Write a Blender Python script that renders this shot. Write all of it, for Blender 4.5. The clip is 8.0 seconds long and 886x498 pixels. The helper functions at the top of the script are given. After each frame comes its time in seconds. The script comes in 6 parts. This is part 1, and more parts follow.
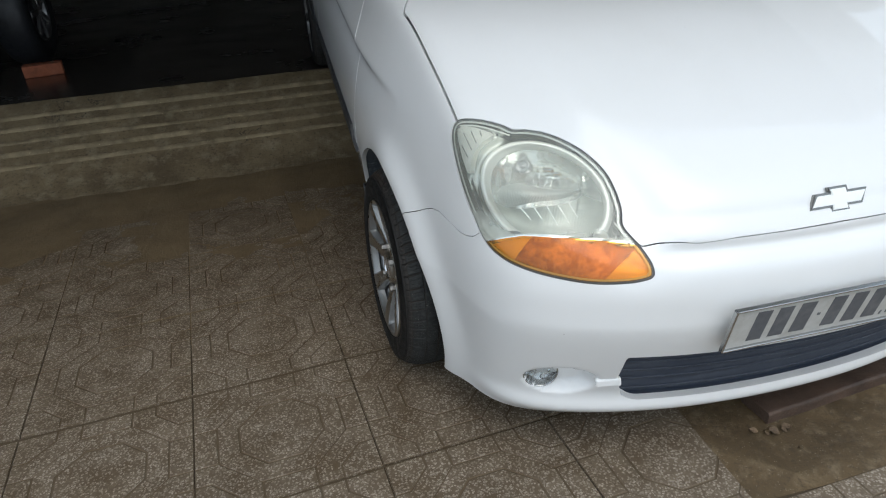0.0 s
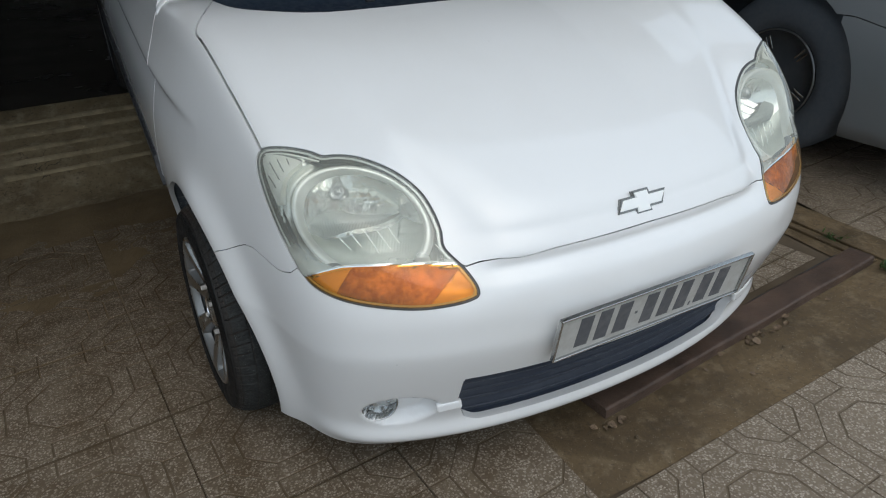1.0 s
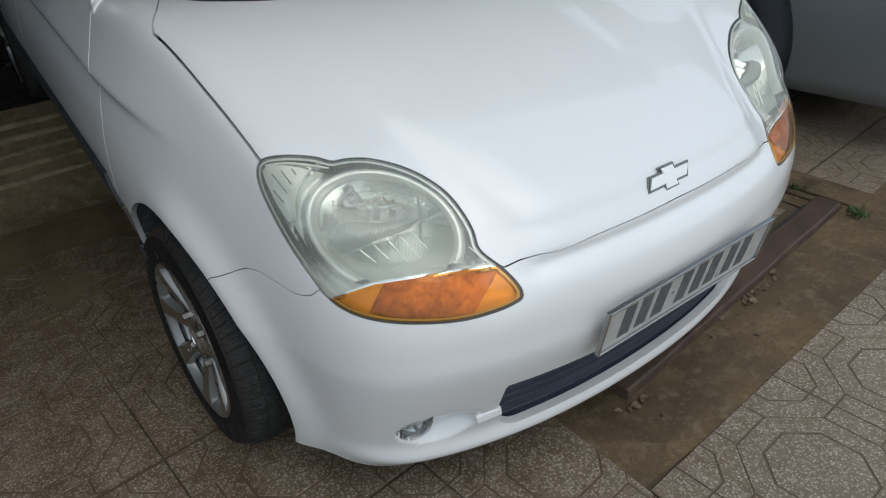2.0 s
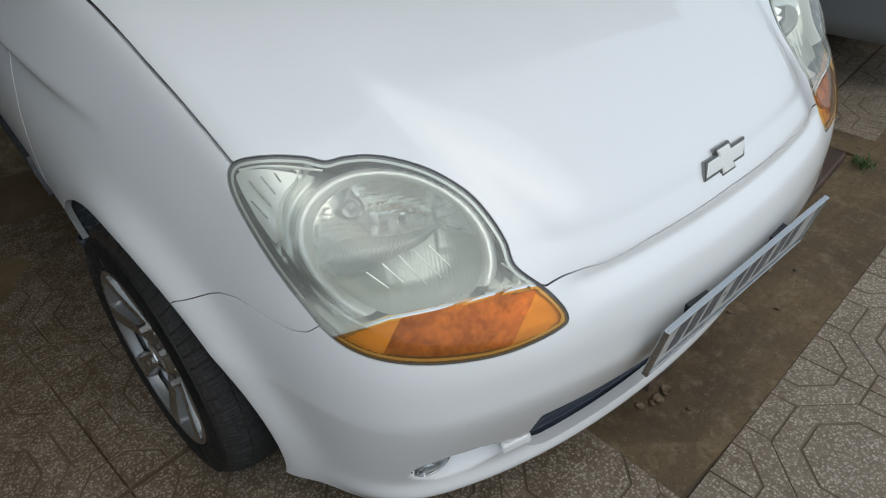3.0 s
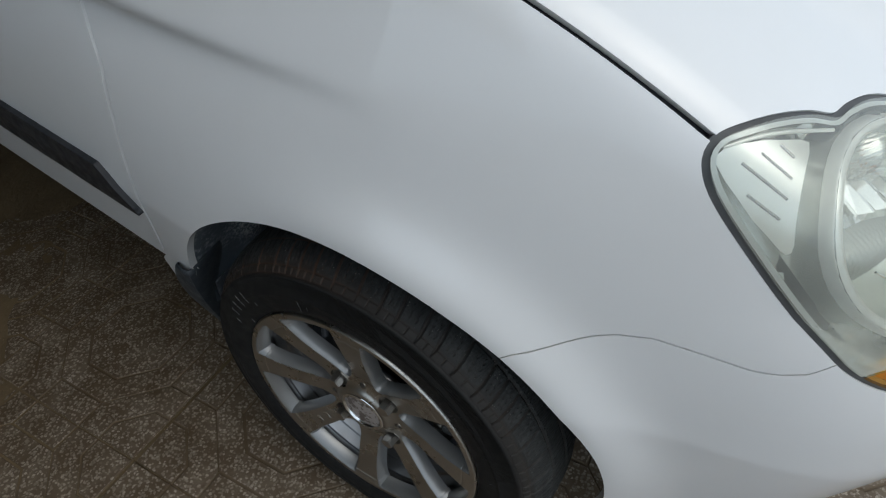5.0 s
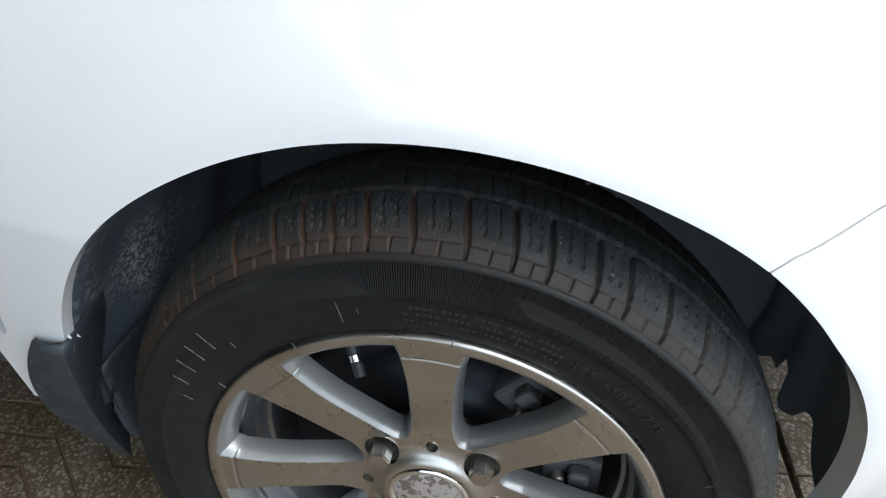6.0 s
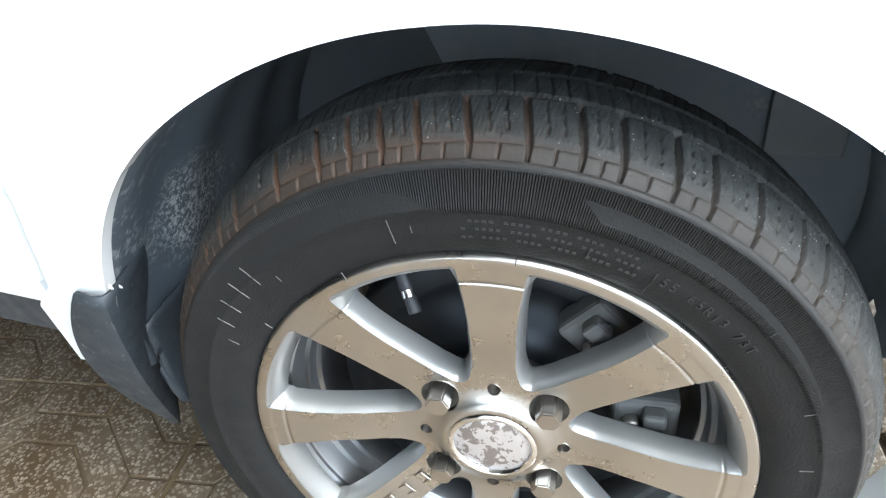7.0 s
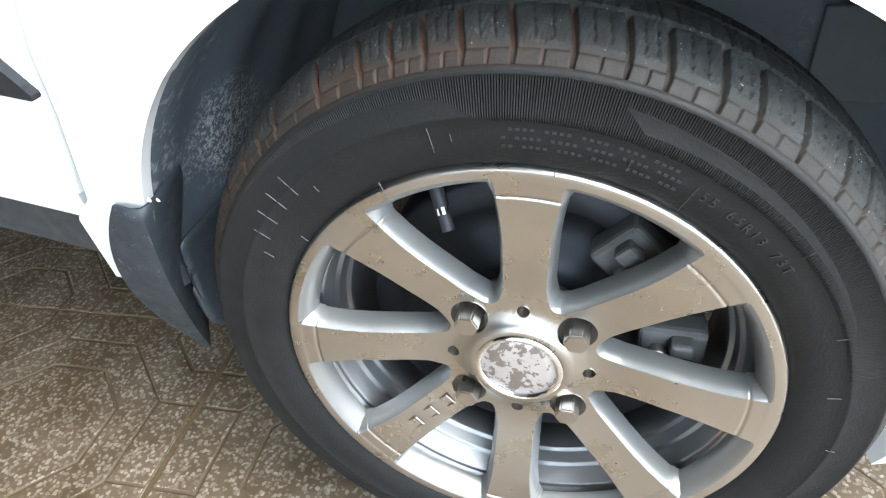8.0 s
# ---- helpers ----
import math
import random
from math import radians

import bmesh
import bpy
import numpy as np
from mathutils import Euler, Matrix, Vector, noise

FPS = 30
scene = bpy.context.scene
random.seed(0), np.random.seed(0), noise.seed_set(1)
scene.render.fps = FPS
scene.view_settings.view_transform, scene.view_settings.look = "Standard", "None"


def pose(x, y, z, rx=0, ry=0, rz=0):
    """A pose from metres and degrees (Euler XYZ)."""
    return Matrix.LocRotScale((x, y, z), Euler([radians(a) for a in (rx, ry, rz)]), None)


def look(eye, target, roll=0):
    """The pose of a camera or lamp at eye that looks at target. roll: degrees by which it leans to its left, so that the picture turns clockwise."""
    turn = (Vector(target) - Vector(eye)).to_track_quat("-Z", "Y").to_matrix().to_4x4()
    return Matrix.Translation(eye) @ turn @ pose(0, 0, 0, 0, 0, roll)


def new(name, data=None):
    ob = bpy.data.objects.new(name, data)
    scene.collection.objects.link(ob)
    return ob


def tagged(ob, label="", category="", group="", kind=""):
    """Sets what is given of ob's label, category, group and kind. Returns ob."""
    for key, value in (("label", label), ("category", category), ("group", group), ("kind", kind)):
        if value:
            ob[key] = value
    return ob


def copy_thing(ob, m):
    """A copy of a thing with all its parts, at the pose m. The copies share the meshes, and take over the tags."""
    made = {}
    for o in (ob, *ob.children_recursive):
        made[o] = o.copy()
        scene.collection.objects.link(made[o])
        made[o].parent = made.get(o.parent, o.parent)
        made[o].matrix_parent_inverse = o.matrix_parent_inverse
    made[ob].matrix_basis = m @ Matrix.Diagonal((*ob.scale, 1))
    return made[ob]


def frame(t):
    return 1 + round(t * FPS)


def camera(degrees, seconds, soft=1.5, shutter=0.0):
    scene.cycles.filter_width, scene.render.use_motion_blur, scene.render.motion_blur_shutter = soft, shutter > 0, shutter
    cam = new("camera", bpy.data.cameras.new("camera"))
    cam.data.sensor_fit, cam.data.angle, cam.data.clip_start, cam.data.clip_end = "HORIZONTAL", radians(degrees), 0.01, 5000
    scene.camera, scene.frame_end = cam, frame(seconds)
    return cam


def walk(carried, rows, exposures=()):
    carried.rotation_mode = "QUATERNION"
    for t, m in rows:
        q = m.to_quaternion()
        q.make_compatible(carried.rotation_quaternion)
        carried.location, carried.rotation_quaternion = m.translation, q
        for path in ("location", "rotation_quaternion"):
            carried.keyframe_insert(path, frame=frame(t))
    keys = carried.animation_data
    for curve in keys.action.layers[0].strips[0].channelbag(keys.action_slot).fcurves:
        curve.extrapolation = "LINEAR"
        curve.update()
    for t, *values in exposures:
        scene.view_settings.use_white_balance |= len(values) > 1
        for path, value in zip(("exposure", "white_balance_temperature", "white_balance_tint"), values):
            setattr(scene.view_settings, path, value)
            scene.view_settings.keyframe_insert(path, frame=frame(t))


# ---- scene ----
cam = camera(68.3, 8.0, 1.1)
PATH = [
    (0, (-0.913, -0.792, 1.106), (-0.527, 0.925, 0.157), -3.1),
    (0.5, (-0.854, -0.778, 1.107), (-0.24, 0.867, 0.151), -2.8),
    (1, (-0.832, -0.744, 1.103), (-0.027, 0.828, 0.165), -2.0),
    (1.5, (-0.907, -0.664, 1.109), (0.054, 0.836, 0.201), -3.7),
    (1.7, (-0.932, -0.633, 1.106), (0.044, 0.838, 0.166), -4.4),
    (2.8, (-0.859, -0.351, 1.096), (0.09, 0.963, -0.076), -4.7),
    (3, (-0.854, -0.32, 1.096), (0.149, 0.935, -0.095), -4.2),
    (3.5, (-0.932, -0.187, 1.079), (0.271, 0.85, -0.136), -4.0),
    (4, (-1.011, -0.059, 1.082), (0.145, 0.966, -0.189), -5.7),
    (4.5, (-1.008, 0.133, 1.053), (0.037, 1.167, -0.303), -8.9),
    (4.7, (-1.023, 0.195, 1.041), (0.016, 1.199, -0.342), -6.7),
    (5.8, (-1.042, 0.556, 0.799), (0.467, 0.961, -0.45), -1.7),
    (6, (-1.029, 0.592, 0.722), (0.552, 1.007, -0.431), -2.2),
    (6.5, (-1.026, 0.624, 0.667), (0.594, 1.107, -0.402), -5.0),
    (7, (-1.033, 0.607, 0.661), (0.519, 1.134, -0.486), -6.9),
    (7.5, (-1.053, 0.606, 0.658), (0.465, 1.151, -0.525), -6.6),
    (8, (-1.057, 0.614, 0.637), (0.419, 1.184, -0.586), -6.3),
]
EXPOSURES = [(0, .20), (.5, -.02), (1.0, -.12), (1.5, -.17), (1.7, -.17), (2.8, -.20), (4.0, -.18), (4.7, -.06), (5.8, 1.0), (6.0, 1.62), (6.5, 2.95), (7.0, 3.05), (8, 3.0)]
walk(cam, [(t, look(eye, target, roll)) for t, eye, target, roll in PATH], EXPOSURES)

# ---- light: a bright overcast sky over the street, the garage behind is dark ----
SUN_FROM = Vector((.0, -.52, .92)).normalized()
world = bpy.data.worlds.new("sky")
scene.world = world
world.use_nodes = True
wn, wl = world.node_tree.nodes, world.node_tree.links
sky = wn.new("ShaderNodeTexSky")
sky.sky_type, sky.sun_disc = "NISHITA", False
sky.sun_elevation = math.asin(SUN_FROM.z)
sky.sun_rotation = math.atan2(SUN_FROM.x, SUN_FROM.y)
sky.air_density, sky.dust_density = 1.0, 6.0
mixw = wn.new("ShaderNodeMix")
mixw.data_type = "RGBA"
mixw.inputs[0].default_value = .75
mixw.inputs[7].default_value = (4.92, 5.85, 6.72, 1)
wl.new(sky.outputs[0], mixw.inputs[6])
wl.new(mixw.outputs[2], wn["Background"].inputs[0])
wn["Background"].inputs[1].default_value = .17
sun = new("sun", bpy.data.lights.new("sun", "SUN"))
sun.data.energy, sun.data.angle, sun.data.color = .60, radians(50), (.95, 1, .99)
sun.matrix_world = look(SUN_FROM * 20, (0, 0, 0))


# ---- materials ----
class Mat:
    """A node material with a few short cuts."""

    def __init__(self, name, base=(.8, .8, .8), rough=.5, metal=0.0, coat=0.0, **more):
        self.m = bpy.data.materials.new(name)
        self.m.use_nodes = True
        self.n, self.l = self.m.node_tree.nodes, self.m.node_tree.links
        self.p = self.n["Principled BSDF"]
        self.p.inputs["Base Color"].default_value = (*base, 1)
        self.p.inputs["Roughness"].default_value = rough
        self.p.inputs["Metallic"].default_value = metal
        self.p.inputs["Coat Weight"].default_value = coat
        self.p.inputs["Coat Roughness"].default_value = .07
        for k, v in more.items():
            self.p.inputs[k.replace("_", " ")].default_value = v
        self.co = self.n.new("ShaderNodeTexCoord").outputs["Object"]

    def node(self, kind, ins=None, **attrs):
        k = self.n.new("ShaderNode" + kind)
        if "data_type" in attrs:
            k.data_type = attrs["data_type"]
        if "blend_type" in attrs:
            k.blend_type = attrs["blend_type"]
        if "operation" in attrs:
            k.operation = attrs["operation"]
        if "feature" in attrs:
            k.feature = attrs["feature"]
        for i, v in (ins or {}).items():
            if hasattr(v, "is_output"):
                self.l.new(v, k.inputs[i])
            else:
                k.inputs[i].default_value = v
        return k

    def noise(self, scale, detail=4.0, rough=.55, co=None):
        return self.node("TexNoise", {"Vector": co or self.co, "Scale": scale, "Detail": detail, "Roughness": rough}).outputs["Fac"]

    def chips(self, scale, feature="F1", co=None, out="Distance"):
        return self.node("TexVoronoi", {"Vector": co or self.co, "Scale": scale}, feature=feature).outputs[out]

    def ramp(self, fac, stops):
        r = self.node("ValToRGB", {"Fac": fac})
        e = r.color_ramp.elements
        while len(e) < len(stops):
            e.new(.5)
        for k, (pos, col) in zip(e, stops):
            k.position, k.color = pos, (*col, 1) if len(col) == 3 else col
        return r.outputs["Color"]

    def grey(self, fac, p0, v0, p1, v1):
        return self.ramp(fac, [(p0, (v0,) * 3), (p1, (v1,) * 3)])

    def mix(self, fac, a, b, blend="MIX"):
        return self.node("Mix", {0: fac, 6: a if hasattr(a, "is_output") else (*a, 1), 7: b if hasattr(b, "is_output") else (*b, 1)},
                         data_type="RGBA", blend_type=blend).outputs[2]

    def math(self, op, a, b=0.0):
        return self.node("Math", {0: a, 1: b}, operation=op).outputs[0]

    def color(self, out):
        self.l.new(out, self.p.inputs["Base Color"])

    def rough(self, out):
        self.l.new(out, self.p.inputs["Roughness"])

    def bump(self, height, strength=.3, distance=.002):
        b = self.node("Bump", {"Height": height, "Strength": strength, "Distance": distance})
        if self.p.inputs["Normal"].is_linked:
            self.l.new(self.p.inputs["Normal"].links[0].from_socket, b.inputs["Normal"])
        self.l.new(b.outputs["Normal"], self.p.inputs["Normal"])


def paint(name, base, dirt):
    m = Mat(name, base, .34, coat=1.0)
    m.p.inputs["Coat Roughness"].default_value = .025
    c = m.mix(m.grey(m.noise(2.2, 6), .45, 0, .8, .5), base, dirt)
    dots = m.math("MULTIPLY", m.grey(m.chips(22), .013, 1, .022, 0), m.grey(m.noise(7, 2), .60, 0, .63, .8))
    m.color(m.mix(dots, c, (.12, .11, .10)))
    m.rough(m.grey(m.noise(30, 3), .3, .32, .7, .42))
    m.bump(m.noise(900, 2), .03, .0004)
    return m.m


M_WHITE = paint("white_paint", (.80, .81, .81), (.70, .70, .68))
M_SILVER_CAR = paint("silver_paint", (.22, .235, .245), (.17, .18, .185))


def plastic(name, base, rough=.5, scuff=(.2, .2, .2)):
    m = Mat(name, base, rough)
    m.color(m.mix(m.grey(m.noise(14, 8, .7), .5, 0, .78, .35), base, scuff))
    m.rough(m.grey(m.noise(60, 4), .3, rough - .1, .7, rough + .15))
    m.bump(m.noise(700, 2), .15, .0004)
    return m.m


M_BLACK = plastic("black_plastic", (.018, .020, .024), .5, (.07, .07, .075))
M_COWL = plastic("blue_black_cowl_plastic", (.012, .020, .034), .45, (.028, .038, .056))
M_GRILLE = plastic("blue_grey_plastic", (.026, .035, .054), .4, (.075, .085, .105))


def liner_plastic(name, dull, dusty):
    m = Mat(name, dull, .65)
    dust = m.math("MULTIPLY", m.grey(m.noise(6, 4, .6), .56, 0, .66, 1), m.grey(m.noise(90, 6, .75), .52, 0, .60, 1))
    c = m.mix(m.grey(m.noise(14, 8, .7), .45, 0, .75, .5), dull, dusty)
    # a splash of dried mud low behind the wheel
    geo = m.node("NewGeometry").outputs["Position"]
    off = m.node("VectorMath", {0: m.node("VectorMath", {0: geo, 1: (-.60, .985, .375)}, operation="SUBTRACT").outputs[0], 1: (.9, .6, 1.0)}, operation="MULTIPLY").outputs[0]
    far = m.math("ADD", m.node("VectorMath", {0: off}, operation="LENGTH").outputs["Value"], m.math("MULTIPLY", m.noise(40, 4), .06))
    splash = m.math("MULTIPLY", m.grey(far, .060, 1, .095, 0), m.grey(m.noise(210, 5, .8), .49, 0, .56, .85))
    c = m.mix(m.math("MULTIPLY", dust, .7), c, (.34, .36, .37))
    m.color(m.mix(splash, c, (.50, .52, .52)))
    m.bump(m.noise(300, 3), .2, .0006)
    return m.m


# One liner in two tones: lifted for glare in front, darkened behind as shade.
M_LINER = liner_plastic("dusty_glare_liner_plastic", (.205, .252, .298), (.26, .295, .32))
M_LINER_SHADED = liner_plastic("shaded_liner_plastic", (.075, .094, .112), (.10, .118, .13))


def flap_plastic():
    """Black plastic with short pale scratches and grains of grit."""
    m = Mat("scuffed_black_plastic", (.026, .030, .034), .5)
    long_ = m.node("VectorMath", {0: m.co, 1: (60.0, 60.0, 13.0)}, operation="MULTIPLY").outputs[0]
    scratch = m.math("MULTIPLY", m.grey(m.noise(1.6, 5, .7, long_), .64, 0, .66, 1), m.grey(m.noise(9, 3), .52, 0, .60, .7))
    grit = m.math("MULTIPLY", m.grey(m.chips(230), .10, 1, .17, 0), m.grey(m.noise(26, 3), .52, 0, .60, .9))
    c = m.mix(m.grey(m.noise(14, 8, .7), .5, 0, .78, .35), (.030, .037, .044), (.055, .058, .060))
    m.color(m.mix(m.math("MAXIMUM", scratch, grit), c, (.24, .25, .25)))
    m.rough(m.grey(m.noise(60, 4), .3, .40, .7, .62))
    m.bump(m.noise(700, 2), .15, .0004)
    return m.m


M_FLAP = flap_plastic()
M_SKIRT = plastic("dark_grey_skirt_plastic", (.045, .048, .052), .55, (.10, .10, .10))
M_GASKET = plastic("black_rubber_gasket", (.065, .068, .070), .5)
# Near-black that stands in for shade inside bodies, gaps and slots.
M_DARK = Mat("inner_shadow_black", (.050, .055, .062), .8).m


def rubber():
    m = Mat("tyre_rubber", (.03, .03, .03), .75)
    sep = m.node("SeparateXYZ", {0: m.co})
    y, z = sep.outputs[1], sep.outputs[2]
    r = m.math("SQRT", m.math("ADD", m.math("MULTIPLY", y, y), m.math("MULTIPLY", z, z)))
    ang = m.math("ARCTAN2", z, m.math("MULTIPLY", y, -1.0))
    deg = m.math("MULTIPLY", ang, 57.29578)
    tread = m.grey(r, .2475, 0, .2485, 1)
    u = m.math("DIVIDE", m.math("ABSOLUTE", m.math("SUBTRACT", sep.outputs[0], .058)), .0585)
    crown = m.math("SUBTRACT", .2635, m.math("MULTIPLY", m.math("POWER", u, 2.6), .014))
    depth = m.math("SUBTRACT", crown, r)
    soil = m.math("MULTIPLY", m.grey(m.math("MULTIPLY", depth, 100), .10, 0, .26, 1), m.grey(r, .2415, 0, .2425, 1))
    c = m.mix(m.grey(m.noise(9, 5), .3, 0, .7, 1), (.0085, .0090, .0095), (.0135, .0138, .0138))
    c = m.mix(m.math("MULTIPLY", m.grey(r, .2405, 0, .2425, 1), .9), c, (.026, .025, .023))
    c = m.mix(m.math("MULTIPLY", tread, .9), c, (.019, .021, .021))
    c = m.mix(m.math("MULTIPLY", tread, m.grey(m.noise(55, 8, .75), .45, 0, .62, .8)), c, (.038, .041, .040))
    c = m.mix(m.math("MULTIPLY", tread, m.grey(m.noise(190, 3, .6), .56, 0, .64, .75)), c, (.014, .015, .015))
    side_on = m.grey(m.math("DIVIDE", deg, 180.0), .40, .12, .62, 1)
    shoulder = m.math("MULTIPLY", m.grey(r, .2405, 0, .243, 1), m.grey(r, .250, 1, .257, 0))
    c = m.mix(m.math("MULTIPLY", m.math("MULTIPLY", shoulder, side_on), m.grey(m.noise(16, 4), .36, .10, .62, .70)), c, (.050, .032, .022))
    c = m.mix(m.math("MULTIPLY", m.math("MULTIPLY", soil, side_on), m.grey(m.noise(12, 4), .3, .30, .6, 1)), c, (.098, .050, .030))
    specks = m.grey(m.chips(330), .10, 1, .16, 0)
    keep = m.grey(m.noise(75, 3), .53, 0, .60, .8)
    c = m.mix(m.math("MULTIPLY", m.math("MULTIPLY", specks, keep), tread), c, (.36, .36, .33))
    m.color(c)
    # fine radial ribs on a band of the sidewall, with an arrow-ended plain field in it
    ribs = m.math("SINE", m.math("MULTIPLY", ang, 940))
    step = m.node("ValToRGB", {"Fac": m.math("DIVIDE", deg, 180.0)})
    step.color_ramp.interpolation = "EASE"
    for k, (pos, v) in zip(step.color_ramp.elements, ((.515, 0), (.567, 1))):
        k.position, k.color = pos, (v, v, v, 1)
    low = m.math("ADD", .2122, m.math("MULTIPLY", step.outputs["Color"], .0150))
    low = m.math("ADD", low, m.math("MULTIPLY", m.math("MAXIMUM", m.math("SUBTRACT", deg, 102.0), 0.0), .00022))
    band = m.math("MULTIPLY", m.math("GREATER_THAN", r, low), m.math("LESS_THAN", r, .2366))
    band = m.math("MULTIPLY", band, m.math("MULTIPLY", m.math("GREATER_THAN", deg, 12.0), m.math("LESS_THAN", deg, 140.0)))
    edge = m.math("ADD", 71.0, m.math("MULTIPLY", m.math("SUBTRACT", r, .2189), 343.0))
    upper = m.math("SUBTRACT", .2294, m.math("MULTIPLY", m.math("SUBTRACT", 74.6, deg), .00018))
    plain = m.math("MULTIPLY", m.math("LESS_THAN", deg, edge), m.math("MULTIPLY", m.math("GREATER_THAN", r, .2189), m.math("LESS_THAN", r, upper)))
    line = m.math("LESS_THAN", m.math("ABSOLUTE", m.math("SUBTRACT", r, low)), .00045)
    ribbed = m.math("MULTIPLY", ribs, m.math("MULTIPLY", band, m.math("SUBTRACT", 1.0, plain)))
    m.bump(m.math("ADD", ribbed, m.math("MULTIPLY", line, 1.8)), 1.0, .0007)
    m.bump(m.math("ADD", m.noise(500, 3), m.math("MULTIPLY", tread, m.noise(210, 4, .7))), .45, .0010)
    m.p.inputs["Specular IOR Level"].default_value = .22
    m.rough(m.grey(m.noise(45, 4), .3, .50, .7, .72))
    return m.m


M_RUBBER = rubber()


def alloy(name, base, rough, scratch):
    m = Mat(name, base, rough, 1.0)
    sep = m.node("SeparateXYZ", {0: m.co})
    r = m.math("SQRT", m.math("ADD", m.math("MULTIPLY", sep.outputs[1], sep.outputs[1]), m.math("MULTIPLY", sep.outputs[2], sep.outputs[2])))
    ring = m.node("TexNoise", {"Vector": m.node("CombineXYZ", {0: r, 1: 0.0, 2: 0.0}).outputs[0], "Scale": 1800.0, "Detail": 2.0}).outputs["Fac"]
    if scratch:
        m.bump(ring, .12, .0003)
    nick = m.grey(m.noise(130, 8, .75), .72, 0, .75, 1)
    m.color(m.mix(nick, m.mix(m.grey(m.noise(12, 5), .35, 0, .7, 1), base, tuple(b * .84 for b in base)), tuple(b * .70 for b in base)))
    m.rough(m.grey(m.noise(25, 5), .3, rough - .06, .7, rough + .12))
    return m.m


M_MACHINED = alloy("machined_alloy", (.49, .475, .445), .28, True)
M_SILVER = Mat("silver_wheel_paint", (.25, .253, .25), .36, .6, coat=.3).m
M_CALIPER = plastic("dusty_cast_iron", (.085, .086, .084), .8, (.14, .138, .13))
M_DISC = alloy("dark_brake_disc", (.050, .055, .062), .62, True)
M_BARREL = alloy("dull_alloy", (.33, .335, .34), .40, False)
M_CHROME = Mat("chrome", (.82, .83, .84), .10, 1.0).m
M_DARKCHROME = Mat("grey_chrome", (.44, .44, .43), .2, .8).m
M_NUT = alloy("worn_nut_steel", (.45, .43, .40), .32, False)
M_REFLECTOR = Mat("headlamp_reflector", (.88, .89, .86), .13, .80).m
M_REFLECTOR_WHITE = Mat("corner_reflector_silver", (.95, .95, .90), .28, .55).m
M_FOG_BOWL = Mat("fog_lamp_bowl", (.52, .53, .53), .22, 1.0).m
# Badge reflections put into colour: pale face for sky, dark rim for ground.
M_BADGE = Mat("satin_badge", (.95, .95, .92), .16, .35).m
M_BADGE_RIM = Mat("dark_reflection_badge_rim", (.25, .25, .24), .25, .8).m
M_HOUSING = Mat("headlamp_housing_silver", (.66, .69, .67), .34, .35).m


def cap_material():
    m = Mat("worn_cap", (.42, .39, .37), .5, .4)
    worn = m.grey(m.noise(95, 6, .7), .50, 0, .53, 1)
    m.color(m.mix(worn, m.mix(m.noise(40, 4), (.36, .33, .31), (.48, .44, .42)), (.17, .14, .12)))
    m.rough(m.grey(worn, 0, .35, 1, .7))
    return m.m


M_CAP = cap_material()


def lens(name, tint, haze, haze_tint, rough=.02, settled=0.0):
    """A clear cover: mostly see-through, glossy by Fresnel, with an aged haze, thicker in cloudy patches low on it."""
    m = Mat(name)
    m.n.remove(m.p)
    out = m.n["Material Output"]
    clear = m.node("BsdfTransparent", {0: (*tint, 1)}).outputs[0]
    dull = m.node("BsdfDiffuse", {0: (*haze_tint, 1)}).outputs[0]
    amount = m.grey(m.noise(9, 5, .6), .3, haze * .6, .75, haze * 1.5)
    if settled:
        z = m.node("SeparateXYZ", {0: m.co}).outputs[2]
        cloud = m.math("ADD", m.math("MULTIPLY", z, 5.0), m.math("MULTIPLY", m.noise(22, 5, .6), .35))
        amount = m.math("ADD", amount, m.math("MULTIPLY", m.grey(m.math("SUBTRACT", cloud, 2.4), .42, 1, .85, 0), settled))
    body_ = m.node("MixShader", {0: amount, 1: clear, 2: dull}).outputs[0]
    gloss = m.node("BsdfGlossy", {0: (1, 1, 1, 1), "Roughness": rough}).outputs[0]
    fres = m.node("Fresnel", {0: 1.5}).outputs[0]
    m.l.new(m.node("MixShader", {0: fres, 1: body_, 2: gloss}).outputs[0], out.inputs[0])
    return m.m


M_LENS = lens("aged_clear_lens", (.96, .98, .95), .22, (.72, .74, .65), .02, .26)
M_AMBER = lens("amber_lens", (1.0, .63, .18), .12, (.60, .28, .08))
M_FOG_GLASS = lens("fog_lamp_glass", (.95, .97, .97), .06, (.6, .6, .6))
M_GLASS = lens("dark_car_glass", (.35, .40, .40), .02, (.2, .2, .2), .01)
M_AMBER_BACK = Mat("amber_reflector", (.98, .70, .22), .3, .3).m


def amber_bowl():
    m = Mat("amber_bowl", (.55, .28, .08), .28, .45)
    m.color(m.mix(m.grey(m.noise(45, 6, .7), .42, 0, .66, 1), (.44, .20, .05), (.88, .47, .12)))
    m.bump(m.noise(220, 4), .5, .002)
    return m.m


M_AMBER_BOWL = amber_bowl()


def plate_paint():
    m = Mat("plate_white", (.46, .46, .44), .42)
    m.color(m.mix(m.grey(m.noise(26, 7, .7), .4, 0, .72, .8), (.50, .50, .48), (.34, .33, .30)))
    return m.m


M_PLATE = plate_paint()
M_BAR = plastic("faded_black_paint", (.10, .105, .115), .5, (.34, .34, .34))


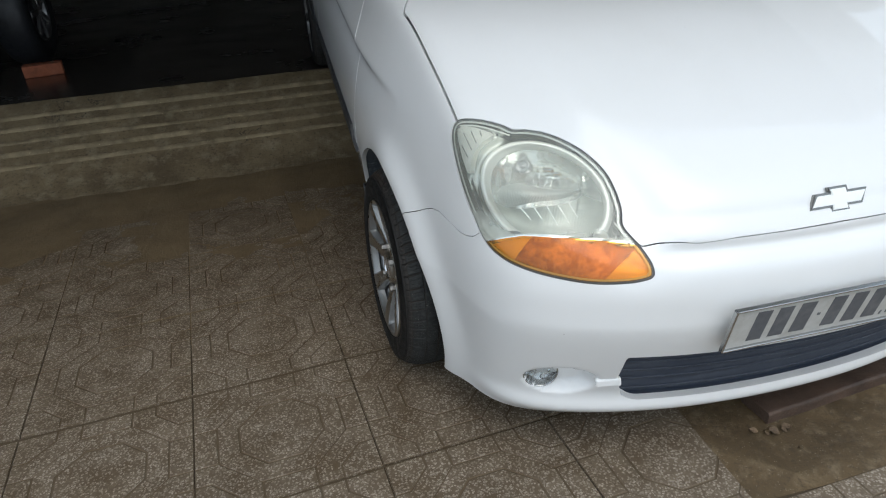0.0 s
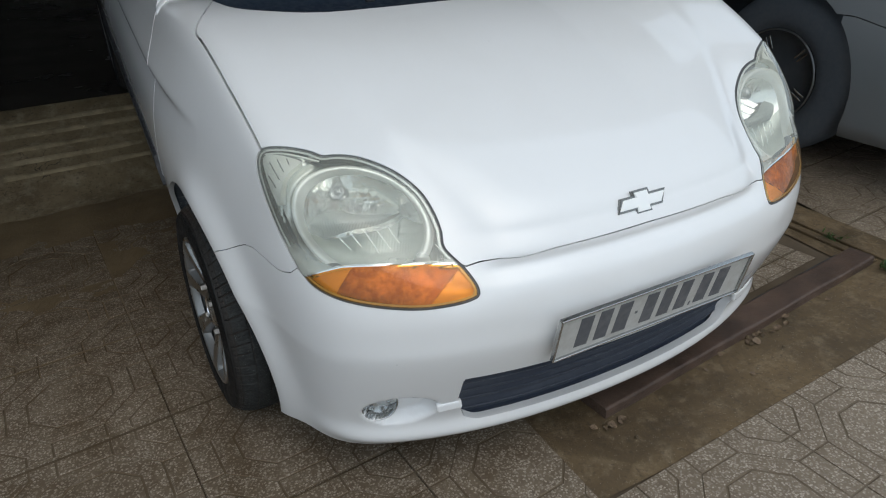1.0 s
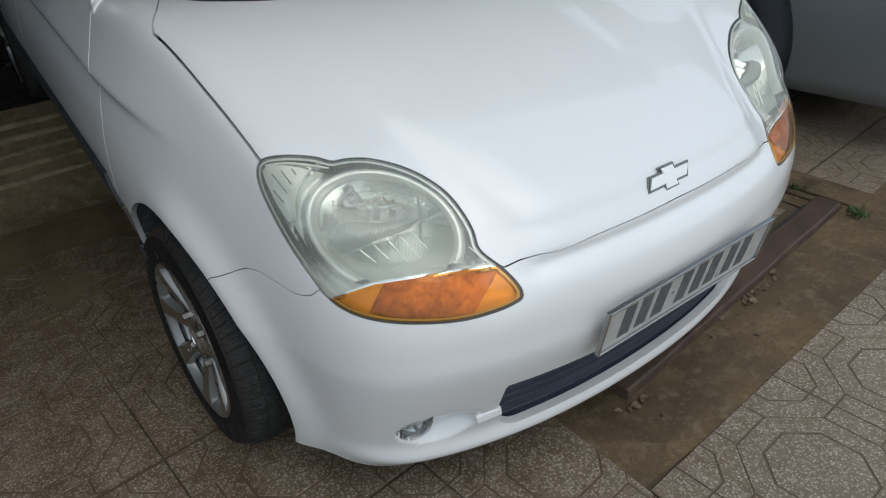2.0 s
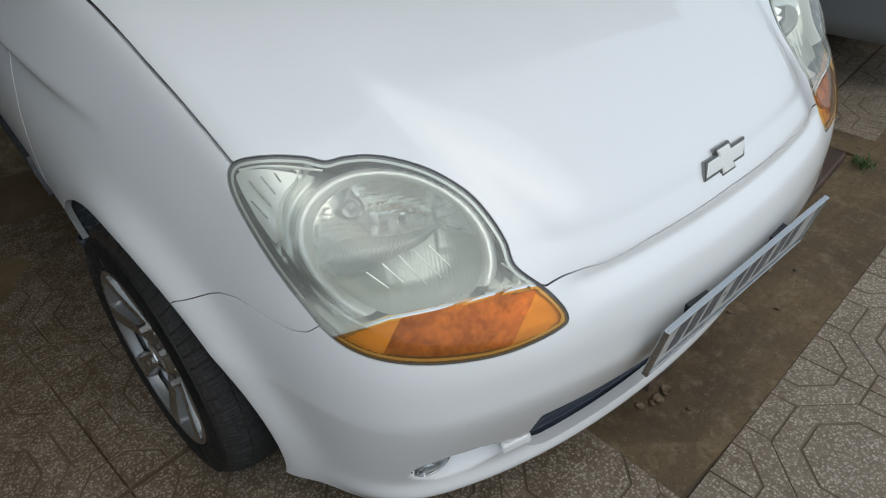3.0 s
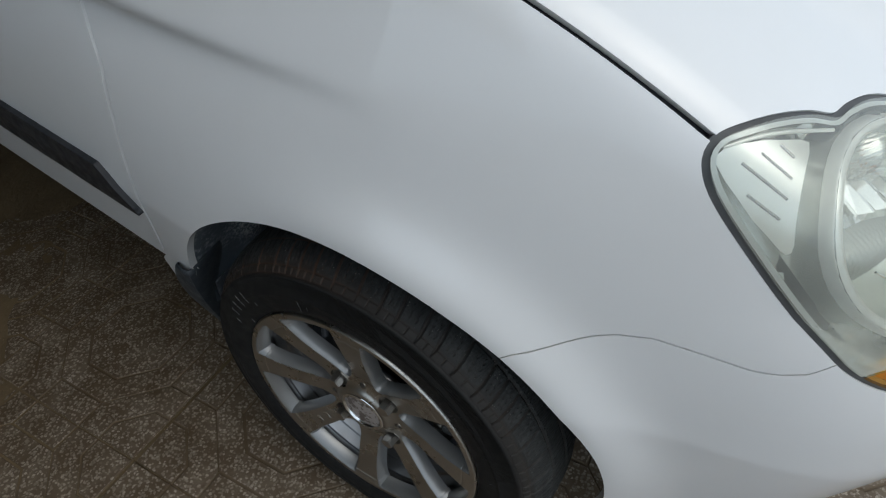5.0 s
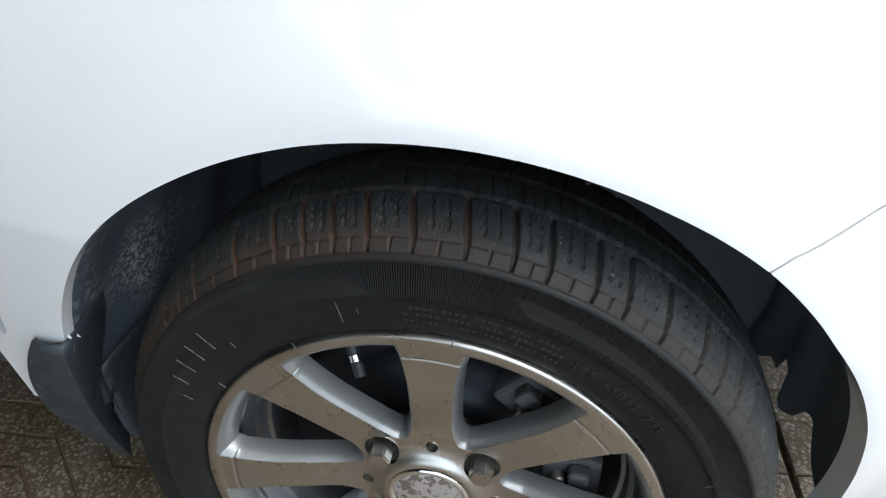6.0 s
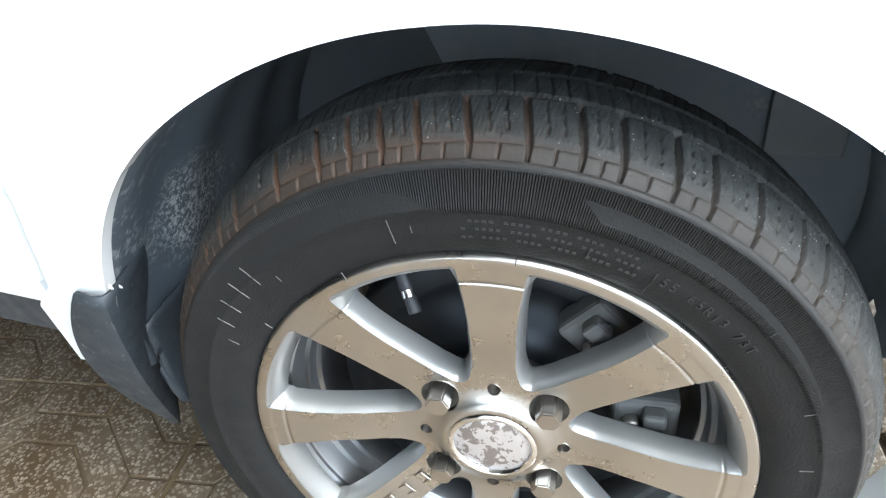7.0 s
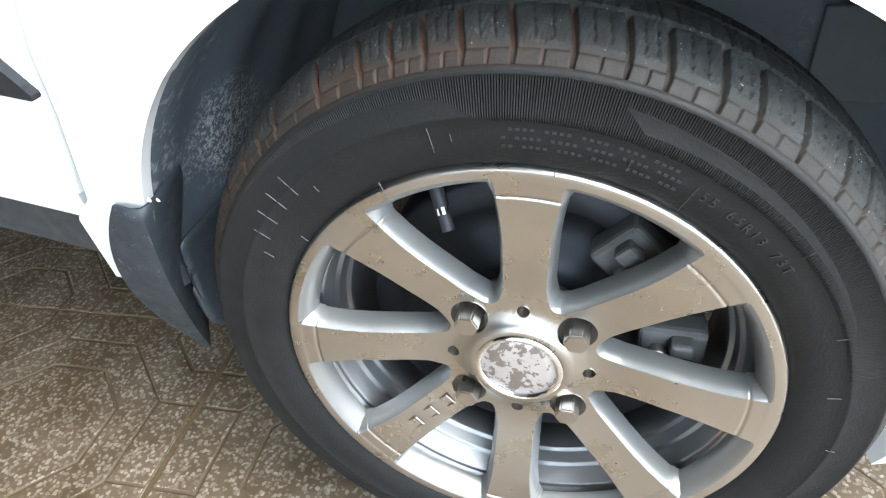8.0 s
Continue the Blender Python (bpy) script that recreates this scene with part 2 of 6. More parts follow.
def earth_cover(m, geo):
    """How thickly brown earth is trodden over the stone, thicker towards the garage."""
    sep = m.node("SeparateXYZ", {0: geo})
    near = m.grey(m.math("ADD", m.math("ADD", sep.outputs[1], m.math("MULTIPLY", sep.outputs[0], -.32)), m.math("MULTIPLY", m.noise(1.6, 5, co=geo), 1.2)), .0, .12, 1.0, .84)
    far = m.grey(m.math("DIVIDE", sep.outputs[1], 3.0), .25, 0, .75, .4)
    return m.math("MULTIPLY", m.math("ADD", near, far), m.grey(m.noise(11, 7, .68, co=geo), .36, .62, .62, 1.1))


def joint_soil():
    m = Mat("joint_soil", (.08, .06, .04), .9)
    geo = m.node("NewGeometry").outputs["Position"]
    c = m.mix(m.grey(m.noise(9, 8, .65, geo), .32, 0, .68, 1), (.062, .047, .031), (.112, .086, .058))
    m.color(m.mix(earth_cover(m, geo), c, (.082, .056, .030)))
    m.bump(m.noise(200, 4, co=geo), .5, .002)
    return m.m


def groove_cement():
    """Bare tile cement in the relief's grooves, with soil washed into them."""
    m = Mat("groove_cement", (.12, .10, .07), .85)
    geo = m.node("NewGeometry").outputs["Position"]
    c = m.mix(m.grey(m.noise(12, 8, .68, geo), .34, 0, .66, 1), (.100, .076, .050), (.190, .152, .108))
    m.color(m.mix(earth_cover(m, geo), c, (.082, .055, .028)))
    m.bump(m.noise(220, 4, co=geo), .4, .001)
    return m.m


def terrazzo():
    m = Mat("dirty_terrazzo", (.3, .28, .25), .7)
    geo = m.node("NewGeometry").outputs["Position"]
    rnd = m.node("ObjectInfo").outputs["Random"]
    shift = m.node("VectorMath", {0: m.co, 1: m.node("CombineXYZ", {0: m.math("MULTIPLY", rnd, 37.0), 1: m.math("MULTIPLY", rnd, 91.0), 2: 0.0}).outputs[0]}).outputs[0]
    wob = m.node("VectorMath", {0: shift, 1: m.node("VectorMath", {0: m.node("TexNoise", {"Vector": shift, "Scale": 160.0, "Detail": 2.0}).outputs["Color"], 1: (.006, .006, .006)}, operation="MULTIPLY").outputs[0]}).outputs[0]
    size = m.chips(190, co=wob)
    tone = m.chips(190, co=wob, out="Color")
    light = m.grey(size, .40, 1, .54, 0)
    pick = m.grey(m.node("SeparateXYZ", {0: tone}).outputs[0], .12, 0, .20, 1)
    tint = m.ramp(m.node("SeparateXYZ", {0: tone}).outputs[1], [(0, (.215, .178, .136)), (.5, (.345, .295, .235)), (1, (.52, .455, .375))])
    base = m.mix(m.grey(m.noise(60, 5, co=shift), .3, 0, .7, 1), (.196, .152, .108), (.275, .222, .163))
    cover = earth_cover(m, geo)
    base = m.mix(cover, base, (.078, .051, .025))
    bare = m.math("SUBTRACT", 1.0, m.math("MULTIPLY", cover, .56))
    c = m.mix(m.math("MULTIPLY", m.math("MULTIPLY", light, pick), bare), base, tint)
    m.color(m.mix(.35, c, m.grey(m.noise(2.3, 4, co=geo), .3, .65, .7, 1), "MULTIPLY"))
    m.rough(m.grey(m.noise(7, 5, co=geo), .35, .42, .65, .75))
    m.bump(m.noise(420, 3, co=shift), .25, .0007)
    m.bump(light, .12, .0006)
    return m.m


M_TILE = terrazzo()


def earthy(name, dark, light_, scale, grit, rough=.85, wet=False):
    m = Mat(name, light_, rough)
    geo = m.node("NewGeometry").outputs["Position"]
    c = m.mix(m.grey(m.noise(scale, 8, .65, geo), .32, 0, .68, 1), dark, light_)
    c = m.mix(m.math("MULTIPLY", m.grey(m.chips(grit, co=geo), .12, 1, .2, 0), m.grey(m.noise(grit * .4, 2, co=geo), .5, 0, .6, .7)), c, tuple(min(.6, v * 2.2) for v in light_))
    m.color(c)
    m.rough(m.grey(m.noise(scale * .7, 5, co=geo), .35, .45 if wet else rough - .2, .65, rough))
    m.bump(m.noise(scale * 14, 6, .7, geo), .7, .005)
    m.bump(m.noise(grit, 3, co=geo), .4, .0015)
    return m.m


def damp_cement():
    """Trodden cement: wet dark patches, pale dried ones, pits and grit."""
    m = Mat("damp_cement", (.14, .105, .065), .8)
    geo = m.node("NewGeometry").outputs["Position"]
    c = m.mix(m.grey(m.noise(3.0, 8, .68, geo), .36, 0, .62, 1), (.050, .032, .013), (.150, .102, .050))
    c = m.mix(m.grey(m.noise(17, 8, .72, geo), .50, 0, .66, .55), c, (.230, .172, .104))
    c = m.mix(m.grey(m.noise(60, 6, .75, geo), .34, .75, .47, 0), c, (.045, .032, .019))
    grit = m.math("MULTIPLY", m.grey(m.chips(210, co=geo), .14, 1, .24, 0), m.grey(m.noise(70, 2, co=geo), .50, 0, .60, .8))
    m.color(m.mix(grit, c, (.34, .29, .215)))
    m.rough(m.grey(m.noise(3.0, 8, .68, geo), .36, .58, .62, .9))
    m.bump(m.noise(30, 7, .7, geo), .9, .006)
    m.bump(m.noise(170, 4, .7, geo), .6, .002)
    return m.m


M_CEMENT = damp_cement()


def ramp_cement():
    """Old cement: trodden brown, pale where it is worn bare, with cracks and pits."""
    m = Mat("ramp_cement", (.12, .09, .05), .85)
    geo = m.node("NewGeometry").outputs["Position"]
    c = m.mix(m.grey(m.noise(2.4, 8, .68, geo), .36, 0, .64, 1), (.090, .064, .032), (.205, .154, .085))
    c = m.mix(m.grey(m.noise(13, 8, .72, geo), .50, 0, .66, .6), c, (.270, .222, .145))
    c = m.mix(m.grey(m.noise(70, 6, .75, geo), .34, .7, .46, 0), c, (.036, .026, .014))
    bent = m.node("VectorMath", {0: geo, 1: m.node("TexNoise", {"Vector": geo, "Scale": 6.0, "Detail": 5.0}).outputs["Color"]}).outputs[0]
    crack = m.math("MULTIPLY", m.grey(m.chips(2.1, "DISTANCE_TO_EDGE", bent), .004, 1, .012, 0), m.grey(m.noise(1.4, 2, co=geo), .58, 0, .66, 1))
    m.color(m.mix(crack, c, (.022, .016, .010)))
    m.bump(m.noise(30, 8, .72, geo), .9, .006)
    m.bump(m.noise(150, 5, .7, geo), .6, .002)
    m.bump(crack, -.6, .006)
    return m.m


M_RAMP = ramp_cement()
# Ribs are coloured paler in place of the light their tops catch.
M_RIB = earthy("lit_rib_cement", (.120, .090, .048), (.300, .235, .140), 11, 130)
M_EARTH = earthy("trodden_earth", (.088, .060, .028), (.155, .108, .055), 5, 160)
M_JOINT = joint_soil()
M_GROOVE = groove_cement()
M_GROUND = earthy("street_ground", (.10, .09, .075), (.17, .155, .13), 1.2, 60)
M_RUST = earthy("rusty_steel", (.046, .029, .021), (.118, .074, .052), 9, 220, .6)
M_BRICK = earthy("clay_brick", (.20, .055, .025), (.36, .11, .05), 25, 150)
M_WALL = earthy("garage_plaster", (.16, .15, .14), (.24, .23, .21), 1.5, 80)
M_AWNING = Mat("awning_sheet_metal", (.42, .44, .45), .5).m
M_LEAF = earthy("dead_leaf", (.07, .045, .028), (.25, .175, .11), 40, 200)
M_WEED = earthy("weed_green", (.03, .07, .015), (.07, .14, .03), 60, 200)


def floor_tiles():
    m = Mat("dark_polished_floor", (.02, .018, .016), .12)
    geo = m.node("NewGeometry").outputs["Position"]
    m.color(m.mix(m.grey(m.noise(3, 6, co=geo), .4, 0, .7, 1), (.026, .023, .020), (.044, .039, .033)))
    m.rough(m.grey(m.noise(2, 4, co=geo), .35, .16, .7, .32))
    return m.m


M_FLOOR = floor_tiles()


# ---- mesh helpers ----
def mesh_of(name, verts, faces, smooth=True):
    me = bpy.data.meshes.new(name)
    me.from_pydata([tuple(map(float, v)) for v in verts], [], [tuple(map(int, f)) for f in faces])
    me.update()
    if smooth:
        me.shade_smooth()
    return me


def part(name, data, material, parent=None, label="", category="", kind="", group=""):
    """Links a bmesh or a mesh as one object under its thing."""
    if isinstance(data, bmesh.types.BMesh):
        me = bpy.data.meshes.new(name)
        data.to_mesh(me)
        data.free()
    else:
        me = data
    me.name = name
    if material and not me.materials:
        me.materials.append(material)
    ob = new(name, me)
    ob.parent = parent
    return tagged(ob, label, category, group, kind)


def thing(name, label, category, place=(0, 0, 0), group=""):
    ob = new(name)
    ob.location = place
    ob.empty_display_size = .1
    return tagged(ob, label, category, group)


def box(size, at=(0, 0, 0), bevel=.002, turn=None, seg=2):
    bm = bmesh.new()
    bmesh.ops.create_cube(bm, size=1, matrix=Matrix.Diagonal((*size, 1)))
    if bevel:
        bmesh.ops.bevel(bm, geom=bm.edges[:], offset=bevel, segments=seg, profile=.5, affect="EDGES")
    bmesh.ops.transform(bm, matrix=Matrix.Translation(at) @ (turn or Matrix()), verts=bm.verts)
    return bm


def lathe(profile, n=96, axis="X", sweep=2 * math.pi):
    """Turns (radius, along) pairs round the x axis; returns a smooth mesh."""
    full = abs(sweep - 2 * math.pi) < 1e-6
    k = n if full else n + 1
    verts, faces = [], []
    for i in range(k):
        a = sweep * i / n
        for r, s in profile:
            verts.append((s, r * math.cos(a), r * math.sin(a)))
    m = len(profile)
    for i in range(n):
        for j in range(m - 1):
            p, q = i * m + j, ((i + 1) % k) * m + j
            faces.append((p, p + 1, q + 1, q))
    return mesh_of("turned", verts, faces)


def curve_tube(points, radius, res=6):
    cu = bpy.data.curves.new("tube", "CURVE")
    cu.dimensions, cu.bevel_depth, cu.bevel_resolution = "3D", radius, 2
    sp = cu.splines.new("NURBS")
    sp.points.add(len(points) - 1)
    for k, p in zip(sp.points, points):
        k.co = (*p, 1)
    sp.use_endpoint_u, sp.order_u, sp.resolution_u = True, 3, res
    ob = bpy.data.objects.new("tube", cu)
    me = bpy.data.meshes.new_from_object(ob)
    bpy.data.objects.remove(ob)
    me.shade_smooth()
    return me


def clip(V, T, field, keep=None):
    """Keeps the side of a triangle mesh where field(V) is positive, cut along its zero line. keep: other values carried along."""
    d = field(V)
    s = d > 0
    cnt = s[T].sum(1)
    out = [T[cnt == 3]]
    newv, cache = [], {}
    base = len(V)

    def cut(i, j):
        key = (i, j) if i < j else (j, i)
        if key not in cache:
            i, j = key
            f = d[i] / (d[i] - d[j])
            cache[key] = base + len(newv)
            newv.append(V[i] + (V[j] - V[i]) * f)
        return cache[key]

    extra = []
    for t in T[(cnt == 1) | (cnt == 2)]:
        ring = []
        for k in range(3):
            i, j = int(t[k]), int(t[(k + 1) % 3])
            if s[i]:
                ring.append(i)
            if s[i] != s[j]:
                ring.append(cut(i, j))
        for k in range(1, len(ring) - 1):
            extra.append((ring[0], ring[k], ring[k + 1]))
    if extra:
        out.append(np.array(extra, int))
    T = np.concatenate(out)
    V = np.concatenate([V, np.array(newv)]) if newv else V
    used, inv = np.unique(T, return_inverse=True)
    return V[used], inv.reshape(-1, 3)


def borders(T):
    e = np.concatenate([T[:, [0, 1]], T[:, [1, 2]], T[:, [2, 0]]])
    key = np.sort(e, 1)
    _, idx, cnt = np.unique(key, axis=0, return_index=True, return_counts=True)
    return e[idx[cnt == 1]]


def sheet(V, T, inward, depth=.012):
    """A panel with a turned-in rim along all its borders: inward(V) gives the unit direction in."""
    B = borders(T)
    bv, inv = np.unique(B, return_inverse=True)
    inv = inv.reshape(-1, 2)
    n = len(V)
    W = V[bv]
    D = W + inward(W) * depth
    k = len(bv)
    verts = np.concatenate([V, W, D])
    q = np.stack([n + inv[:, 1], n + inv[:, 0], n + k + inv[:, 0], n + k + inv[:, 1]], 1)
    return mesh_of("panel", verts, [*map(tuple, T), *map(tuple, q)])


def grid_tris(n, m):
    i, j = np.meshgrid(np.arange(n - 1), np.arange(m - 1), indexing="ij")
    p = (i * m + j).ravel()
    q = p + m
    return np.concatenate([np.stack([p, q, q + 1], 1), np.stack([p, q + 1, p + 1], 1)])


def smooth_ring(points, per=8):
    """A closed curve through the points."""
    P = np.array(points, float)
    n = len(P)
    out = []
    for i in range(n):
        a, b, c, d = P[i - 1], P[i], P[(i + 1) % n], P[(i + 2) % n]
        for k in range(per):
            t = k / per
            out.append(.5 * (2 * b + (c - a) * t + (2 * a - 5 * b + 4 * c - d) * t * t + (3 * b - a - 3 * c + d) * t ** 3))
    return np.array(out)


def inside(Q, ring):
    """Signed distance of plane points to a closed ring, positive inside."""
    best = np.full(len(Q), 1e9)
    odd = np.zeros(len(Q), bool)
    for a, b in zip(ring, np.roll(ring, -1, 0)):
        ab = b - a
        t = np.clip(((Q - a) @ ab) / (ab @ ab), 0, 1)
        best = np.minimum(best, np.hypot(*(Q - a - t[:, None] * ab).T))
        cross = (a[1] > Q[:, 1]) != (b[1] > Q[:, 1])
        if abs(ab[1]) > 1e-12:
            odd ^= cross & (Q[:, 0] < ab[0] * (Q[:, 1] - a[1]) / ab[1] + a[0])
    return np.where(odd, best, -best)


# ---- the setting ----
RAMP_FOOT, RAMP_TOP, FLOOR_Z = 2.35, 2.96, .30


def slab(name, x0, x1, y0, y1, z0, z1, material, label, category, bevel=0.0):
    return part(name, box((x1 - x0, y1 - y0, z1 - z0), ((x0 + x1) / 2, (y0 + y1) / 2, (z0 + z1) / 2), bevel), material, None, label, category, "structure")


def sheet_plane(n, m, x0, x1, y0, y1, z, rough, seed, top=None):
    """An uneven sheet of ground."""
    verts = []
    for i in range(n):
        for j in range(m):
            x = x0 + (x1 - x0) * i / (n - 1)
            y = y0 + ((top(x) if top else y1) - y0) * j / (m - 1)
            verts.append((x, y, z + rough * noise.noise((x * 3, y * 3, seed)) + rough * .4 * noise.noise((x * 11, y * 11, seed))))
    faces = [(i * m + j, (i + 1) * m + j, (i + 1) * m + j + 1, i * m + j + 1) for i in range(n - 1) for j in range(m - 1)]
    return mesh_of("sheet", verts, faces)


part("ground", mesh_of("ground", [(-600, -600, -.03), (600, -600, -.03), (600, 600, -.03), (-600, 600, -.03)], [(0, 1, 2, 3)]), M_GROUND, None,
     "brown street ground reaching far out", "ground", "structure")
part("ground_bed", sheet_plane(60, 60, -6, 6, -3, RAMP_FOOT + .3, -.0045, .0015, 3), M_JOINT, None, "dark soil bed under the paving tiles", "ground", "structure")
part("cement_strip", sheet_plane(120, 24, -.128, 4.2, -.046, .80, .0000, .002, 7, lambda x: .38 if x < .03 else .235 + .106 * x if x < 1.24 else .78 if x < 1.47 else .10 + .106 * x), M_CEMENT, None, "damp brown cement strip between the paving tiles", "pavement", "structure")


def ramp():
    """The cement ramp with five narrow worn ribs, up to the garage floor."""
    prof = [(RAMP_FOOT - .12, -.012), (RAMP_FOOT - .05, .004), (RAMP_FOOT - .02, .010)]
    run, rise = RAMP_TOP - RAMP_FOOT, FLOOR_Z
    for t in (.08, .16, .24, .33, .40, .455, .52, .58, .65, .71, .77, .835, .90):
        prof.append((RAMP_FOOT + run * t, rise * t))
    prof += [(RAMP_TOP - .02, FLOOR_Z - .004), (RAMP_TOP, FLOOR_Z)]
    n = 640
    verts, faces = [], []
    for i in range(n):
        x = -7 + 14 * i / (n - 1)
        for j, (y, z) in enumerate(prof):
            w = noise.noise((x * 2.5, y * 6, 1.7)) * .004 + noise.noise((x * 14, y * 9, 5)) * .002
            edge = .045 * noise.noise((x * 1.7, 0, 9)) + .022 * noise.noise((x * 7, 0, 4)) + .010 * noise.noise((x * 23, 0, 8)) if j < 3 else 0
            verts.append((x, y + .05 * x + w + edge, z + (.002 * noise.noise((x * 6, y * 9, 2.2)) + .0015 * noise.noise((x * 27, y * 30, 7)) if 0 < j else 0)))
    m = len(prof)
    for i in range(n - 1):
        for j in range(m - 1):
            faces.append((i * m + j, (i + 1) * m + j, (i + 1) * m + j + 1, i * m + j + 1))
    return mesh_of("ramp", verts, faces)


def ramp_rib(t):
    """One worn rib across the ramp, chipped along its edges."""
    run, n = RAMP_TOP - RAMP_FOOT, 700
    verts, faces = [], []
    for i in range(n):
        x = -7 + 14 * i / (n - 1)
        worn = min(1, max(.1, .8 + .8 * noise.noise((x * 4, t * 30, 6.1)) + .3 * noise.noise((x * 19, t * 30, 2))))
        y0 = RAMP_FOOT + run * t + .05 * x + .004 * noise.noise((x * 1.5, t * 20, 1)) + .002 * noise.noise((x * 31, t * 20, 5))
        for dy, dz in ((-.0130, -.006), (-.0105, .008), (-.0065, .0150), (-.0010, .0155), (.0045, .0110), (.0070, -.004)):
            verts.append((x, y0 + dy, FLOOR_Z * (t + dy / run) + (dz * worn if dz > 0 else dz) + .0015 * noise.noise((x * 23, dy * 300, t * 9))))
    for i in range(n - 1):
        for j in range(5):
            faces.append((i * 6 + j, (i + 1) * 6 + j, (i + 1) * 6 + j + 1, i * 6 + j + 1))
    return mesh_of("rib", verts, faces)


ramp_ob = part("ramp", ramp(), M_RAMP, None, "worn brown cement ramp with raised ribs", "ramp", "structure")
for t in (.33, .455, .58, .71, .835):
    part("rib", ramp_rib(t), M_RIB, ramp_ob, "worn cement rib, paler in place of light on it")


def trodden_earth():
    """Brown earth lying over the tiles at the ramp's foot, thinning out unevenly towards the street."""
    n, m = 200, 90
    verts = []
    for i in range(n):
        for j in range(m):
            x, y = -5.2 + 7.2 * i / (n - 1), .95 + 1.45 * j / (m - 1)
            lie = .0052 * min(1, max(0, (y - 1.35 - .05 * x) / .9)) - .0008
            verts.append((x, y + .05 * x, lie + .0042 * noise.noise((x * 2.2, y * 2.2, 12)) + .0018 * noise.noise((x * 8, y * 8, 3)) + .0008 * noise.noise((x * 30, y * 30, 4)) - .0025 * (j == 0)))
    return mesh_of("earth", verts, [(i * m + j, (i + 1) * m + j, (i + 1) * m + j + 1, i * m + j + 1) for i in range(n - 1) for j in range(m - 1)])


part("trodden_earth", trodden_earth(), M_EARTH, None, "brown trodden earth over the tiles by the ramp", "ground", "structure")
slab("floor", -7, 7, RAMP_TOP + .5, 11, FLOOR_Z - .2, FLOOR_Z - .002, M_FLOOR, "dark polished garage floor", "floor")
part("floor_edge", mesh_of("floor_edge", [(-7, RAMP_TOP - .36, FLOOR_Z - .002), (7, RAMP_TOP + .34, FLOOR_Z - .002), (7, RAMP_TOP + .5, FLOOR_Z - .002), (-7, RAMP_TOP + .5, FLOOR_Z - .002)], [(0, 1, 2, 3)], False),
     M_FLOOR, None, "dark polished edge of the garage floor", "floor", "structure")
slab("wall_west", -7.2, -7, 2.5, 11, 0, 3.4, M_WALL, "plain grey garage side wall", "wall")
slab("wall_east", 7, 7.2, 2.5, 11, 0, 3.4, M_WALL, "plain grey garage side wall", "wall")
slab("wall_north", -7.2, 7.2, 11, 11.2, 0, 3.4, M_WALL, "plain grey garage back wall", "wall")
slab("ceiling", -7.2, 7.2, 2.2, 11.2, 3.4, 3.6, M_WALL, "plain grey garage ceiling", "ceiling")


def awning(x0, x1, y0, y1):
    """Corrugated sheet, lower at its front edge."""
    n = int((x1 - x0) / .033)
    height = lambda y: 2.50 + .17 * (y - .25)
    verts = []
    for i in range(n + 1):
        x = x0 + (x1 - x0) * i / n
        z = .02 * math.sin(x * 2 * math.pi / .2)
        verts += [(x, y0, height(y0) + z), (x, y1, height(y1) + z)]
    return mesh_of("awning", verts, [(2 * i, 2 * i + 2, 2 * i + 3, 2 * i + 1) for i in range(n)])


part("awning", awning(-7.2, 2.35, .25, 2.3), M_AWNING, None, "corrugated grey sheet metal awning above the car", "awning", "structure")
part("awning_edge", awning(2.35, 7.2, .25, .75), M_AWNING, None, "narrow end of the corrugated awning", "awning", "structure")
slab("lintel", -7.2, 7.2, 2.15, 2.25, 2.75, 3.4, M_WALL, "plain grey wall over the garage opening", "wall")

# ---- the white car: its body as one smooth form, cut into panels ----
AXLE_Y, AXLE_Z, ARCH_R = .69, .262, .309
ARCH_Y = (.39, .44, .49, .55, .65, .71, .77, .83, .89, .95)
ARCH_RS = (.3145, .3095, .3100, .308, .3083, .3080, .309, .3105, .313, .313)
PITCH = .122  # the car stands nose down, its rear wheels on the garage floor


def smax(a, b, r):
    h = np.maximum(r - np.abs(a - b), 0) / r
    return np.maximum(a, b) + h * h * h * r / 6


def side(y, z):
    """Half width of the body."""
    zc = z - PITCH * (y - AXLE_Y)
    u = np.clip(1.05 - y, 0, None)
    s = .744 - .180 * u ** 2 - .03 * np.clip(y - 2.2, 0, None) ** 2
    s = s - .62 * np.clip(zc - .5, 0, None) ** 2 - .13 * np.clip(.46 - zc, 0, None)
    r = np.hypot(y - AXLE_Y, z - AXLE_Z)
    s = s + (.0145 - .0105 * np.tanh((y - AXLE_Y) / .1)) * np.exp(-((r - .31) / .048) ** 2)
    # shoulder crease that fades out towards the headlamp
    up = zc - (.722 + .01 * np.clip(y - .7, 0, None))
    s = s + .010 * np.clip((y - .62) / .4, 0, 1) * np.tanh(up / .008) * np.exp(-(up / .055) ** 2)
    return s


def nose(a, z):
    """Where the bumper's face stands."""
    low = np.clip(.42 - z, 0, None)
    y0 = .006 + .42 * low ** 2 / (low + .04) + 2.9 * np.clip(z - .46, 0, .14) ** 2
    y0 = y0 - .020 * np.exp(-((z - .165) / .028) ** 2)
    y0 = y0 + .016 * np.exp(-((z - .548) / .015) ** 2) * np.clip((.36 - a) / .05, 0, 1)
    return y0 + .27 * a ** 2 + .38 * a ** 4


